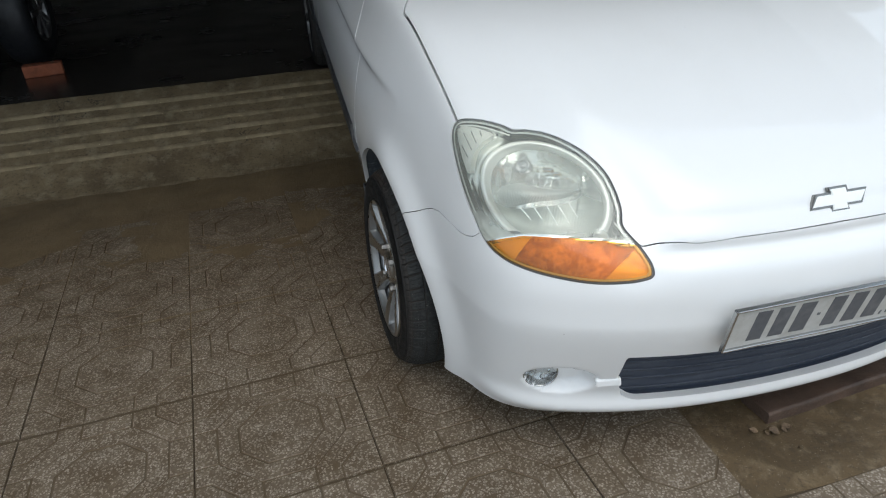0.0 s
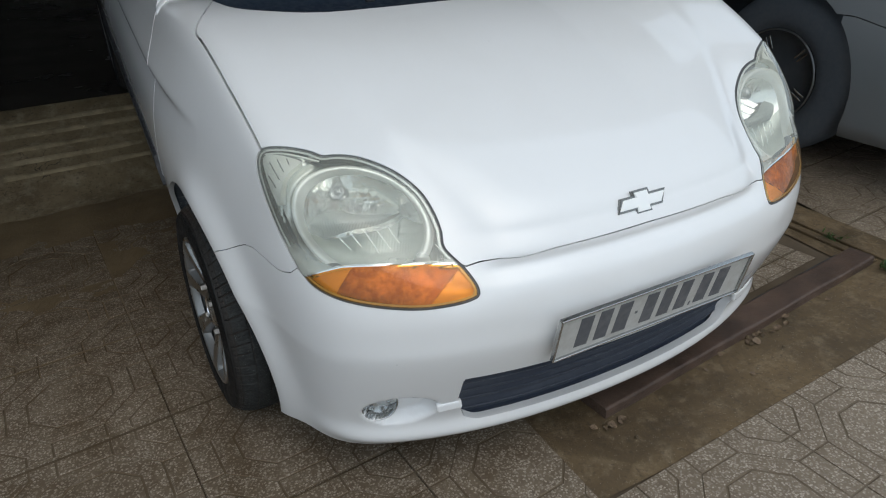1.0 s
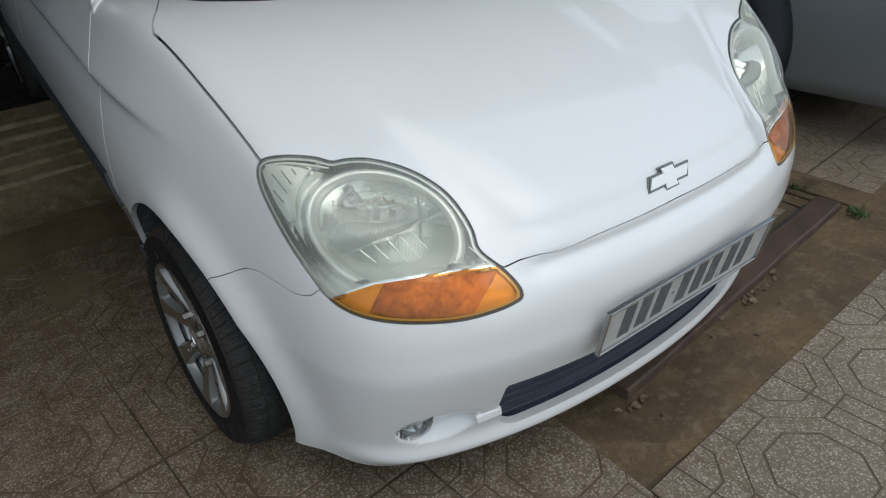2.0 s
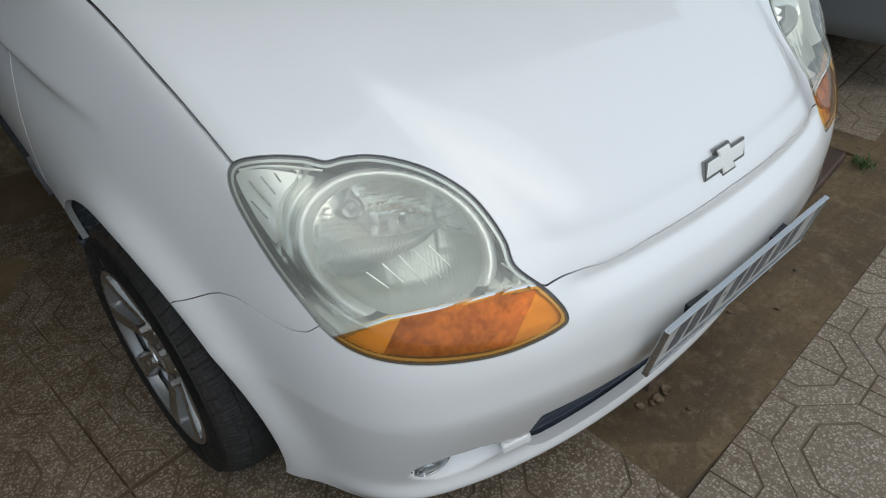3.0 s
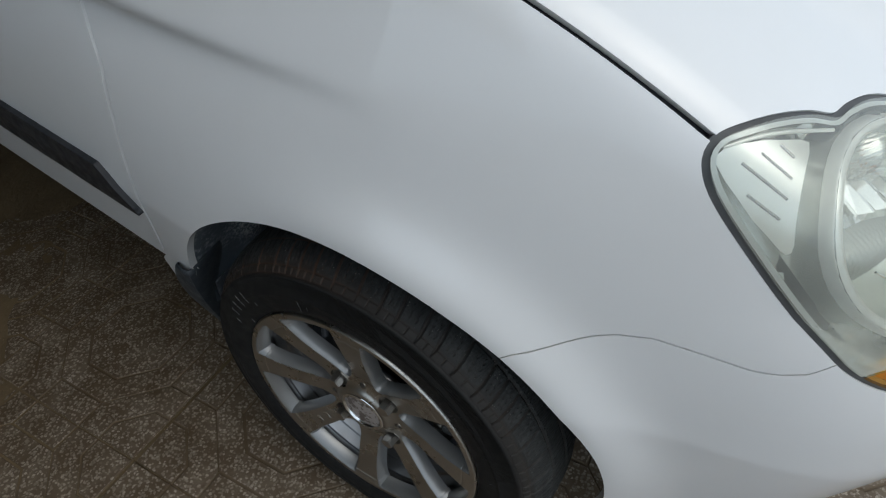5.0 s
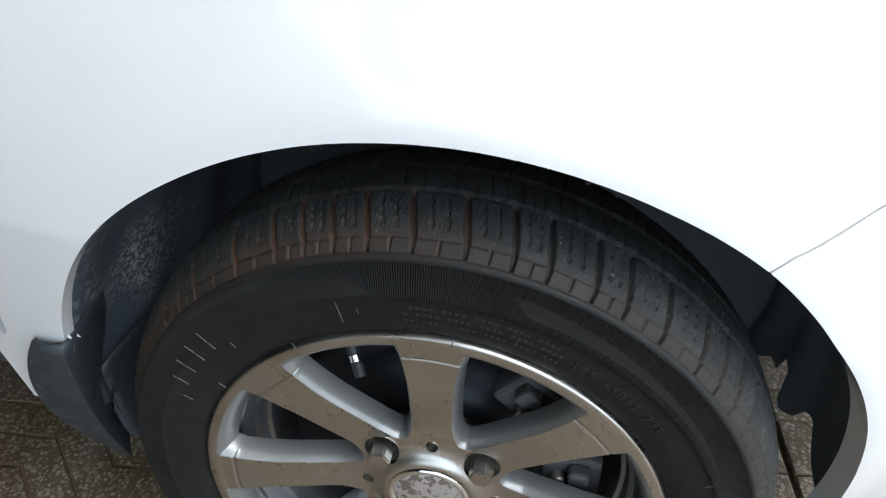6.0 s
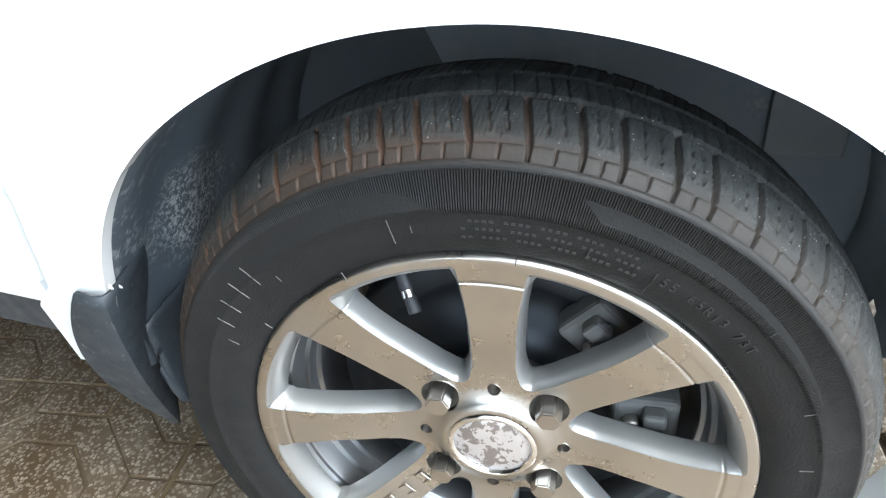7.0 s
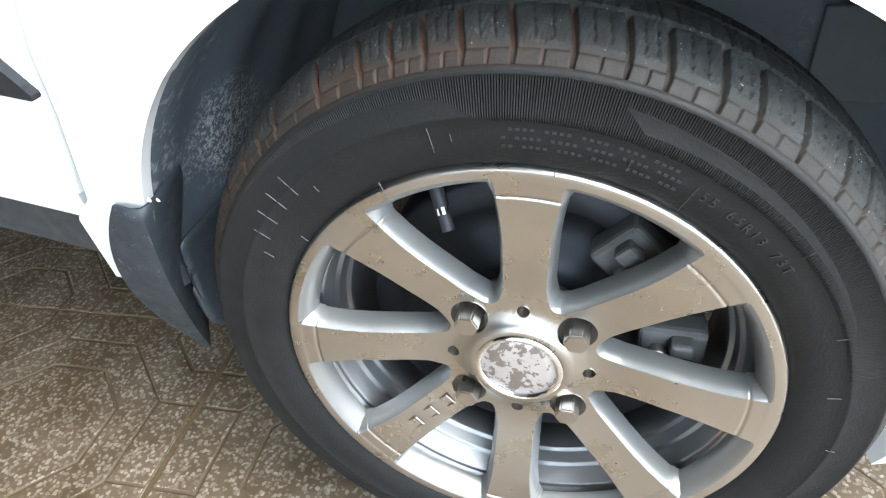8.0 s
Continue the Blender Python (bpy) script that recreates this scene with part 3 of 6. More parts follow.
def top(a, y):
    """Height of the bonnet."""
    d = y - .062 - .25 * a * a
    h = .604 + .77 * d - .47 * d * d
    # soft crease from the scuttle to the badge's edge
    h = h + .0045 * np.tanh((np.interp(y, (.06, .14, .215, .29, .42, .8), (.289, .325, .355, .382, .425, .50)) - a) / .018) * np.clip((.62 - y) / .3, 0, 1)
    return h - .040 * np.exp(-((a - .39) / .085) ** 2) * np.exp(-np.clip(d, 0, None) / .14)


def fog_bowl(a, z):
    """1 inside the almond-shaped hollow round the fog lamp, 0 outside."""
    u, v = (a - .475) / .068, (z - .252) / .043
    r = np.sqrt(u * u + v * v * (1 + .25 * np.clip(-u, 0, 1)))
    return np.clip((1.05 - r) / .35, 0, 1)


def half(x, y):
    """Distance from the middle; the left front corner stands a little wider than the right one."""
    wide = .016 + .19 * np.clip(y - .07, 0, .3) * np.clip((.95 - y) / .4, 0, 1)
    return np.where(x > 0, x * (1 - wide), -x)


def raise_left(x, y):
    """The body leans a little: its left front corner stands higher."""
    return .042 * np.clip((x - .15) / .5, 0, 1) * np.clip((y - .05) / .3, 0, 1) * np.clip((1.05 - y) / .4, 0, 1)


def body(x, y, z):
    a = half(x, y)
    z = z - raise_left(x, y)
    fs = (a - side(y, z)) * .95
    ff = (nose(a, z) - y) * .8
    fh = (z - top(a, y)) * .85
    f = smax(smax(ff, fs, .10), fh, .055)
    b = fog_bowl(a, z)
    return f + np.where(y < .4, .026 * b * b * (3 - 2 * b), 0)


CORE = np.array((0, 1.0, .45))


def shell(n=620, m=260):
    az = np.radians(np.linspace(-101, 101, n))[:, None] + np.zeros((1, m))
    el = np.radians(np.linspace(-27, 64, m))[None, :] + np.zeros((n, 1))
    D = np.stack([np.sin(az) * np.cos(el), -np.cos(az) * np.cos(el), np.sin(el)], -1).reshape(-1, 3)
    lo, hi = np.full(len(D), .05), np.full(len(D), 1.9)
    for _ in range(34):
        mid = (lo + hi) / 2
        P = CORE + D * mid[:, None]
        out = body(*P.T) > 0
        hi, lo = np.where(out, mid, hi), np.where(out, lo, mid)
    return CORE + D * ((lo + hi) / 2)[:, None], grid_tris(n, m)


def normals(V, e=.002):
    g = np.stack([body(V[:, 0] + e, V[:, 1], V[:, 2]) - body(V[:, 0] - e, V[:, 1], V[:, 2]),
                  body(V[:, 0], V[:, 1] + e, V[:, 2]) - body(V[:, 0], V[:, 1] - e, V[:, 2]),
                  body(V[:, 0], V[:, 1], V[:, 2] + e) - body(V[:, 0], V[:, 1], V[:, 2] - e)], 1)
    return g / np.maximum(np.linalg.norm(g, axis=1, keepdims=True), 1e-9)


def into(V):
    return -normals(V)


# the headlamp's outline, in the plane that faces it
LAMP_N = np.array((.5, -.65, .55)) / np.linalg.norm((.5, -.65, .55))
LAMP_U = np.array((.65, .5, 0)) / np.linalg.norm((.65, .5, 0))
LAMP_V = np.cross(LAMP_N, LAMP_U)
LAMP = smooth_ring([(.711, .563), (.719, .548), (.714, .519), (.693, .472), (.666, .422), (.637, .378), (.617, .351), (.589, .329), (.548, .313),
                    (.489, .304), (.416, .304), (.357, .316), (.323, .330), (.318, .340), (.325, .356), (.346, .380), (.381, .411), (.390, .442),
                    (.408, .477), (.433, .509), (.471, .537), (.510, .554), (.549, .563), (.582, .562), (.602, .558), (.626, .565), (.661, .569), (.695, .568)], 6)


def lamp_plane(V):
    W = V.copy()
    W[:, 2] = W[:, 2] - raise_left(W[:, 0], W[:, 1])
    W[:, 0] = half(W[:, 0], W[:, 1])
    return np.stack([W @ LAMP_U, W @ LAMP_V], 1)


def in_lamp(V):
    out = np.full(len(V), -.2)
    near = (V[:, 1] < .55) & (V[:, 2] > .42) & (np.abs(V[:, 0]) > .2)
    if near.any():
        out[near] = inside(lamp_plane(V[near]), LAMP)
    return out


def lerp(x, xs, ys):
    return np.interp(x, xs, ys)


def bonnet_edge(y):
    return lerp(y, (.05, .35, .381, .439, .544, .69, .732, .752, .807, .87, .918, .95, 1.0, 1.05), (.52, .608, .611, .615, .622, .628, .631, .625, .596, .571, .552, .554, .572, .592))


def seam_front(a):
    return lerp(a, (0, .2, .27, .30, .335, .36, .45, .60), (.570, .567, .562, .565, .563, .558, .60, .66))


def seam_wing(y):
    return lerp(y, (.20, .225, .236, .25, .27, .29, .324, .369, .40, .42, .438, .451, .466, .481, .495, .506), (.60, .575, .559, .546, .540, .539, .545, .551, .5455, .537, .527, .520, .513, .507, .496, .0))


def door_edge(z):
    return lerp(z, (.27, .345, .37, .45, .53, .61, .686, .75, .82, .864, .95), (1.076, 1.073, 1.046, 1.021, 1.003, .987, .979, 1.003, 1.033, 1.048, 1.06))


def flap_crease(z):
    return .979 + .05 * (.375 - z) / .217


def bonnet_rear(a):
    return lerp(a, (0, .2, .30, .36, .405, .441, .475, .509, .530, .543, .550, .556, .60), (.678, .684, .693, .705, .722, .743, .766, .793, .819, .848, .880, .93, 1.2))


def panel(V, T, *fields):
    for f in fields:
        V, T = clip(V, T, f)
    return V, T


arch_cut = lambda V: np.hypot(V[:, 1] - AXLE_Y, V[:, 2] - AXLE_Z) - lerp(V[:, 1], ARCH_Y, ARCH_RS)
A = lambda V: half(V[:, 0], V[:, 1])
SHELL_V, SHELL_T = shell()
not_lamp = lambda V: -in_lamp(V) - .0020
car = thing("car", "white compact hatchback with hazy headlamps parked nose down", "car")


def is_bumper(V):
    a = A(V)
    return np.where(a < .5, seam_front(a) - V[:, 2], seam_wing(V[:, 1]) - V[:, 2])


def grille_hole(V):
    """Positive inside the air intake under the number plate."""
    a, z = A(V), V[:, 2]
    d = np.minimum(np.minimum(.335 - z, z - .190), (.390 + (z - .30) * .35 - a))
    corner = np.hypot(np.clip(a - .318, 0, None), np.clip(.250 - z, 0, None))
    d = np.minimum(d, .060 - corner)
    return np.where(V[:, 1] < .3, d, -1.0)


V, T = panel(SHELL_V, SHELL_T, not_lamp, lambda V: bonnet_edge(V[:, 1]) - A(V) - .0019, lambda V: V[:, 2] - seam_front(A(V)) - .0009,
             lambda V: bonnet_rear(A(V)) - V[:, 1])
part("bonnet", sheet(V, T, into), M_WHITE, car, "smooth white painted bonnet")
for sx in (-1, 1):
    V, T = panel(SHELL_V, SHELL_T, lambda V: sx * V[:, 0] - .2, not_lamp, lambda V: A(V) - bonnet_edge(V[:, 1]) - .0019,
                 lambda V: V[:, 2] - seam_wing(V[:, 1]) - .001, arch_cut,
                 lambda V: door_edge(V[:, 2]) - V[:, 1] - .003, lambda V: V[:, 2] - .272 - .2 * np.clip(1.03 - V[:, 1], 0, 1),
                 lambda V: np.where(V[:, 2] < .370, V[:, 1] - flap_crease(V[:, 2]) - .014, 1.0))
    part("front_wing", sheet(V, T, into, .012), M_WHITE, car, "white wing round the front wheel")
V, T = panel(SHELL_V, SHELL_T, not_lamp, lambda V: is_bumper(V) - .001, arch_cut,
             lambda V: AXLE_Y - V[:, 1], lambda V: V[:, 2] - .148 + .02 * np.clip((A(V) - .4) / .2, 0, 1), lambda V: -grille_hole(V))
bumper = part("front_bumper", sheet(V, T, into, .022), M_WHITE, car, "white painted bumper")

# added dark core: its colour makes the shade behind the gaps
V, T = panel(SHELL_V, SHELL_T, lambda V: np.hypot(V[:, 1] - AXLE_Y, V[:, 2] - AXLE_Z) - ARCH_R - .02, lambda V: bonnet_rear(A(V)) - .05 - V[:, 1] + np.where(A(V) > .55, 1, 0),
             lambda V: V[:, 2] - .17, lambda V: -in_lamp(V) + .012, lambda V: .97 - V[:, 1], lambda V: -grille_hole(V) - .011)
part("inner_structure", mesh_of("core", V + into(V) * .016, T), M_DARK, car, "added dark sheet giving the panel gaps their shade")
# intake with its slats
V, T = panel(SHELL_V, SHELL_T, lambda V: grille_hole(V) + .012)
zz = V[:, 2]
wave = .5 + .5 * np.cos((zz - .190) / .0285 * 2 * math.pi)
part("grille", mesh_of("grille", V + into(V) * (.020 + .012 * wave ** 2)[:, None], T), M_GRILLE, bumper, "blue-grey slatted air intake")

# ---- headlamps ----
M_RING = Mat("satin_lamp_ring", (.93, .94, .90), .28, .35).m
M_MOAT = Mat("smooth_housing_silver", (.66, .68, .64), .22, .62).m
# The dish's dimmer lower reflection is put into this duller silver.
M_DISH_DIM = Mat("dimmed_reflector_silver", (.60, .63, .58), .34, .45).m
M_SHIELD = Mat("dull_shield_silver", (.36, .38, .355), .45, .3).m
LAMP_SPLIT = ((.30, .385), (.369, .384), (.417, .380), (.479, .372), (.540, .366), (.593, .352), (.64, .34))


def split(V):
    q = lamp_plane(V)
    return q[:, 1] - lerp(q[:, 0], [p[0] for p in LAMP_SPLIT], [p[1] for p in LAMP_SPLIT])


def headlamp(sx):
    half = lambda V: sx * V[:, 0] - .2
    N = LAMP_N * (sx, 1, 1)
    U, W = LAMP_U * (sx, 1, 1), LAMP_V * (sx, 1, 1)
    V, T = panel(SHELL_V, SHELL_T, half, lambda V: in_lamp(V) + .003)
    lampV, lampT = V, T
    gV, gT = panel(V, T, lambda V: .0042 - in_lamp(V))
    lamp = part("headlamp", sheet(gV + into(gV) * .002, gT, into, .02), M_GASKET, car, "headlamp with a hazy clear cover and amber indicator")
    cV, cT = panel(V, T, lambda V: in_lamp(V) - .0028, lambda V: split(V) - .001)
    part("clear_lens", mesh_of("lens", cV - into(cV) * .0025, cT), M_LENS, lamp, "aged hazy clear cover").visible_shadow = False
    oV, oT = panel(V, T, lambda V: in_lamp(V) - .0028, lambda V: -split(V) - .001)
    part("indicator_lens", mesh_of("lens", oV - into(oV) * .0025, oT), M_AMBER, lamp, "amber indicator lens").visible_shadow = False
    eV, eT = panel(V, T, lambda V: in_lamp(V) - .0036, lambda V: .0072 - in_lamp(V))
    part("bezel", mesh_of("bezel", eV + into(eV) * .0010, eT), M_HOUSING, lamp, "pale edge inside the cover")
    # bright line between the two
    sV, sT = panel(V, T, lambda V: in_lamp(V) - .006, lambda V: .0035 - np.abs(split(V)))
    part("trim_line", mesh_of("line", sV - into(sV) * .0005, sT), M_CHROME, lamp, "thin bright divider")
    # amber reflector with fine upright ribs
    U_ = lambda V: lamp_plane(V)[:, 0] - .4545 + .6 * (lamp_plane(V)[:, 1] - .347)
    for nm, mat, lab, keep in (("indicator_reflector", M_AMBER_BACK, "ribbed bright amber end", lambda V: U_(V) - .0825),
                               ("indicator_reflector", M_AMBER_BACK, "ribbed bright amber end", lambda V: -U_(V) - .0825),
                               ("indicator_bowl", M_AMBER_BOWL, "mottled brown-amber middle", lambda V: .0825 - np.abs(U_(V)))):
        oV, oT = panel(V, T, lambda V: in_lamp(V) - .003, lambda V: -split(V) + .003, keep)
        q = lamp_plane(oV)
        if mat is M_AMBER_BACK:
            push = .005 + .0080 * np.abs((((q[:, 1] + .25 * q[:, 0]) / .0042) % 1) - .5)
        else:
            push = .006 + .005 * np.clip((.0825 - np.abs(U_(oV))) / .02, 0, 1) + .006 * np.abs(((q[:, 0] - .6 * q[:, 1]) / .007 % 1) - .5) * (q[:, 0] > .44) + .0016 * np.sin(q[:, 0] * 700) * np.sin(q[:, 1] * 620) * (q[:, 0] < .43)
        part(nm, mesh_of("ribs", oV + into(oV) * push[:, None], oT), mat, lamp, lab)
    # everything inside stands so far (d) behind the cover at (u, v) of the lamp's own plane
    lensQ, lensV = lamp_plane(lampV), lampV

    def at(u, v, d):
        q = np.stack(np.broadcast_arrays(np.asarray(u, float), np.asarray(v, float)), -1).reshape(-1, 2)
        d = np.broadcast_to(np.asarray(d, float), np.broadcast(u, v).shape).reshape(-1)
        out = np.zeros((len(q), 3))
        for k in range(0, len(q), 400):
            gap = np.hypot(q[k:k + 400, None, 0] - lensQ[None, :, 0], q[k:k + 400, None, 1] - lensQ[None, :, 1])
            near = np.argpartition(gap, 6, axis=1)[:, :6]
            w = 1 / (np.take_along_axis(gap, near, 1) + .0008)
            w /= w.sum(1, keepdims=True)
            step = q[k:k + 400, None, :] - lensQ[near]
            p = lensV[near] + U * step[..., :1] + W * step[..., 1:]
            out[k:k + 400] = (p * w[..., None]).sum(1)
        return out - N * d[:, None]

    CU, CV, RU, RV, SH = .5225, .447, .1165, .0955, .022
    round_ = lambda f, a: (CU + f * RU * np.cos(a), CV + f * (RV * np.sin(a) + SH * np.cos(a)))

    def how_far(q):
        """1 on the ring's outer edge, 0 in its middle."""
        c = (q[:, 0] - CU) / RU
        return np.hypot(c, (q[:, 1] - CV - SH * c) / RV)

    # silver housing: a round moat outside the ring, shallow towards the cover's edge
    hV, hT = panel(lampV, lampT, lambda V: in_lamp(V) - .001, lambda V: split(V) + .006, lambda V: how_far(lamp_plane(V)) - .99)
    f = how_far(lamp_plane(hV))
    deep = .006 + (.026 * np.sin(math.pi * np.clip((f - .99) / .27, 0, 1)) + .012 * (lamp_plane(hV)[:, 0] > .63) * np.clip((f - 1.22) / .03, 0, 1)) * np.clip((in_lamp(hV) - .001) / .012, 0, 1)
    part("housing", mesh_of("housing", hV - N * deep[:, None], hT), M_MOAT, lamp, "silver lamp housing with a round moat")
    # dish: faceted on the outer side, fluted across beyond the step
    n, m = 240, 56
    t, ang = np.meshgrid(np.linspace(0, 1, m + 1), np.linspace(0, 2 * math.pi, n + 1), indexing="ij")
    du, dv = round_(.885 * t, ang)
    d = .026 + .076 * (1 - t ** 3.2)
    beyond = np.clip((.478 - du) / .003, 0, 1) * np.clip((dv - .430) / .01, 0, 1)
    d = d - .012 * beyond * (1 - t) - beyond * .0020 * np.abs(((dv + .15 * du) / .017) % 1 - .5)
    d = d + (1 - beyond) * np.clip((du - .50) / .02, 0, 1) * .0022 * np.abs((du - .2 * dv) / .016 % 1 - .5) * (t < .96)
    dV, dT = clip(at(du, dv, d), grid_tris(m + 1, n + 1), lambda P: split(P) + .004)
    leaf_u, leaf_v = (.43, .471, .490, .508, .538, .568, .592, .608, .64), (.455, .469, .4525, .4435, .4345, .4235, .416, .421, .43)
    under = lambda P: np.interp(lamp_plane(P)[:, 0], leaf_u, leaf_v) - lamp_plane(P)[:, 1]
    part("reflector", mesh_of("dish", *clip(dV, dT, lambda P: -under(P))), M_REFLECTOR, lamp, "bright faceted reflector")
    part("lower_reflector", mesh_of("dish", *clip(dV, dT, under)), M_DISH_DIM, lamp, "lower half of the reflector, its dimness painted in")
    prof = ((.868, .034), (.885, .022), (.908, .0125), (.930, .0078), (.950, .0062), (.985, .0058), (1.004, .0075), (1.03, .016))
    ks = np.radians(np.arange(-90, 271, 2.5))
    K, Fp = np.meshgrid(ks, [p[0] for p in prof], indexing="ij")
    _, Dp = np.meshgrid(ks, [p[1] for p in prof], indexing="ij")
    rV, rT = clip(at(*round_(Fp, K), Dp), grid_tris(len(ks), len(prof)), lambda P: split(P) - .012)
    part("ring", mesh_of("ring", rV, rT), M_RING, lamp, "broad pale ring round the reflector")
    # leaf-shaped shield with fine ribs across the dish
    us = (.471, .490, .508, .538, .568, .592, .608, .617)
    hi, lo = (.471, .4685, .465, .461, .465, .463, .454, .440), (.469, .4525, .4435, .4345, .4235, .416, .421, .436)
    uu, vv = np.meshgrid(np.linspace(.617, .471, 150), np.linspace(0, 1, 9), indexing="ij")
    low, high = np.interp(uu, us, lo), np.interp(uu, us, hi)
    ridge = .0006 * np.sin((uu + .5 * (low + (high - low) * vv)) * 2 * math.pi / .0042)
    part("shield", mesh_of("shield", at(uu, low + (high - low) * vv, .052 - .012 * np.sin(math.pi * vv) + ridge), grid_tris(150, 9)), M_SHIELD, lamp, "hazy finely ribbed shield across the dish")
    rod = lambda pts, rad, mat, nm, lab="": part(nm, curve_tube([tuple(at(u, v, d)[0]) for u, v, d in pts], rad), mat, lamp, lab)
    for (u0, v0), (u1, v1) in (((.566, .420), (.541, .399)), ((.546, .429), (.522, .404)), ((.525, .437), (.493, .397)), ((.505, .440), (.474, .404)), ((.487, .446), (.462, .417))):
        rod(((u0, v0, .050), ((u0 + u1) / 2, (v0 + v1) / 2, .046), (u1, v1, .042)), .0012, M_REFLECTOR, "dish_step")
    for i in range(8):
        u = .570 - .0118 * i
        w = float(np.interp(u, us, hi)) + .002
        k = .004 if i % 2 else -.004
        quad = at(np.array((u, u - .0108, u - .0085, u + .0023)), np.array((w, w, w + .030 - .0018 * i, w + .030 - .0018 * i)), np.array((.060 + k, .060 - k, .072 - k, .072 + k)))
        part("facet", mesh_of("facet", quad, [(0, 1, 2, 3)], False), M_REFLECTOR, lamp)
    b = at(.581, .501, .074)[0]
    turn = Vector(N).to_track_quat("X", "Z").to_matrix().to_4x4()
    cap = lathe([(0, .020), (.004, .0195), (.005, .017), (.009, .017), (.010, .021), (.0135, .019), (.0155, .012), (.016, .0), (.010, -.02), (.010, -.04)], 32)
    cap.transform(Matrix.Translation(b) @ turn)
    part("bulb", cap, M_DARKCHROME, lamp, "bulb with a bright metal cap")
    # bright corner reflector, hollowed along the moat, with four ribs and a pale frame
    arc = [round_(1.235, radians(k)) for k in np.linspace(41, -4, 9)]
    TRI = np.array([(.713, .549), (.702, .557), (.671, .556), (.640, .550), *arc, (.672, .464), (.692, .497), (.707, .530)])
    tV, tT = panel(V, T, lambda V: inside(lamp_plane(V), TRI))
    part("corner_reflector", sheet(tV + into(tV) * .0055, tT, into, .012), M_REFLECTOR_WHITE, lamp, "bright corner reflector")
    for (u0, v0), (u1, v1) in (((.693, .542), (.667, .509)), ((.678, .546), (.661, .523)), ((.661, .548), (.654, .537)), ((.692, .518), (.673, .495))):
        rod(((u0, v0, .0058), ((u0 + u1) / 2, (v0 + v1) / 2, .0056), (u1, v1, .0058)), .0012, M_DARKCHROME, "corner_rib")
    rod(((.704, .556, .0045), (.682, .5585, .0045), (.655, .5565, .0045), (.630, .552, .0045), (.606, .5475, .005)), .0016, M_RING, "frame_strip", "pale frame strip over the corner reflector")
    rod(((.408, .3855, .005), (.3650, .3885, .005), (.3655, .3890, .005), (.3975, .4165, .005)), .0012, M_RING, "frame_strip", "pale wedge-shaped frame")
    return lamp


for sx in (-1, 1):
    headlamp(sx)


# ---- fog lamps, plate, emblem ----
def drop_to_body(x, z, out=0.0):
    """The point of the body's front at (x, z), and the way out of it."""
    ys = np.linspace(-.05, .6, 1400)
    f = body(np.full_like(ys, x), ys, np.full_like(ys, z))
    y = float(ys[np.argmax(f < 0)])
    n = normals(np.array([(x, y, z)]))[0]
    return np.array((x, y, z)) + n * out, n


# thin ridges along the intake's slats
def intake_ridge(z):
    pts = []
    for x in np.linspace(-.40, .40, 61):
        p, n = drop_to_body(x, z)
        if grille_hole(p[None])[0] > -.004:
            pts.append(tuple(p - n * .0195))
    return curve_tube(pts, .0024, 2)


for z in (.2043, .2328, .2613, .2898, .3183):
    part("slat_ridge", intake_ridge(z), M_GRILLE, bumper)

for sx in (-1, 1):
    p, n = drop_to_body(sx * .506, .252)
    n = Vector((sx * .25, -1, .05)).normalized()
    turn = Matrix.Translation(p - np.array((0, .006, 0))) @ n.to_track_quat("X", "Z").to_matrix().to_4x4()
    me = lathe([(.037, -.02), (.037, .004), (.035, .006), (.0335, .004), (.0335, .001), (.019, -.007), (0, -.011)], 40)
    me.transform(turn)
    fog = part("fog_lamp", me, M_FOG_BOWL, bumper, "round fog lamp in an almond-shaped hollow")
    me = lathe([(0, .006), (.015, .0055), (.027, .004), (.0336, .0015)], 40)
    me.transform(turn)
    part("lens", me, M_FOG_GLASS, fog, "clear glass")
    for k in range(5):
        a = k * 2 * math.pi / 5
        bm = bmesh.new()
        bmesh.ops.create_icosphere(bm, subdivisions=2, radius=.0055, matrix=turn @ Matrix.Translation((-.004, .019 * math.cos(a), .019 * math.sin(a))))
        part("dimple", bm, M_CHROME, fog)
    p, n = drop_to_body(sx * .392, .252)
    bm = box((.050, .012, .020), (0, 0, 0), .004)
    bmesh.ops.transform(bm, verts=bm.verts, matrix=Matrix.Translation(p) @ Matrix.Rotation(sx * .32, 4, "Z") @ Matrix.Rotation(sx * .12, 4, "Y"))
    part("bumper_tab", bm, M_WHITE, bumper)

# number plate in its bright metal surround
tilt = Matrix.Translation((0, -.003, .416)) @ Matrix.Rotation(radians(12), 4, "X")


def plate_part(name, size, at, material, parent, label="", bevel=.001, lean=0.0):
    bm = box(size, (0, 0, 0), bevel, Matrix.Rotation(lean, 4, "Y"))
    bmesh.ops.transform(bm, verts=bm.verts, matrix=tilt @ Matrix.Translation(at))
    return part(name, bm, material, parent, label)


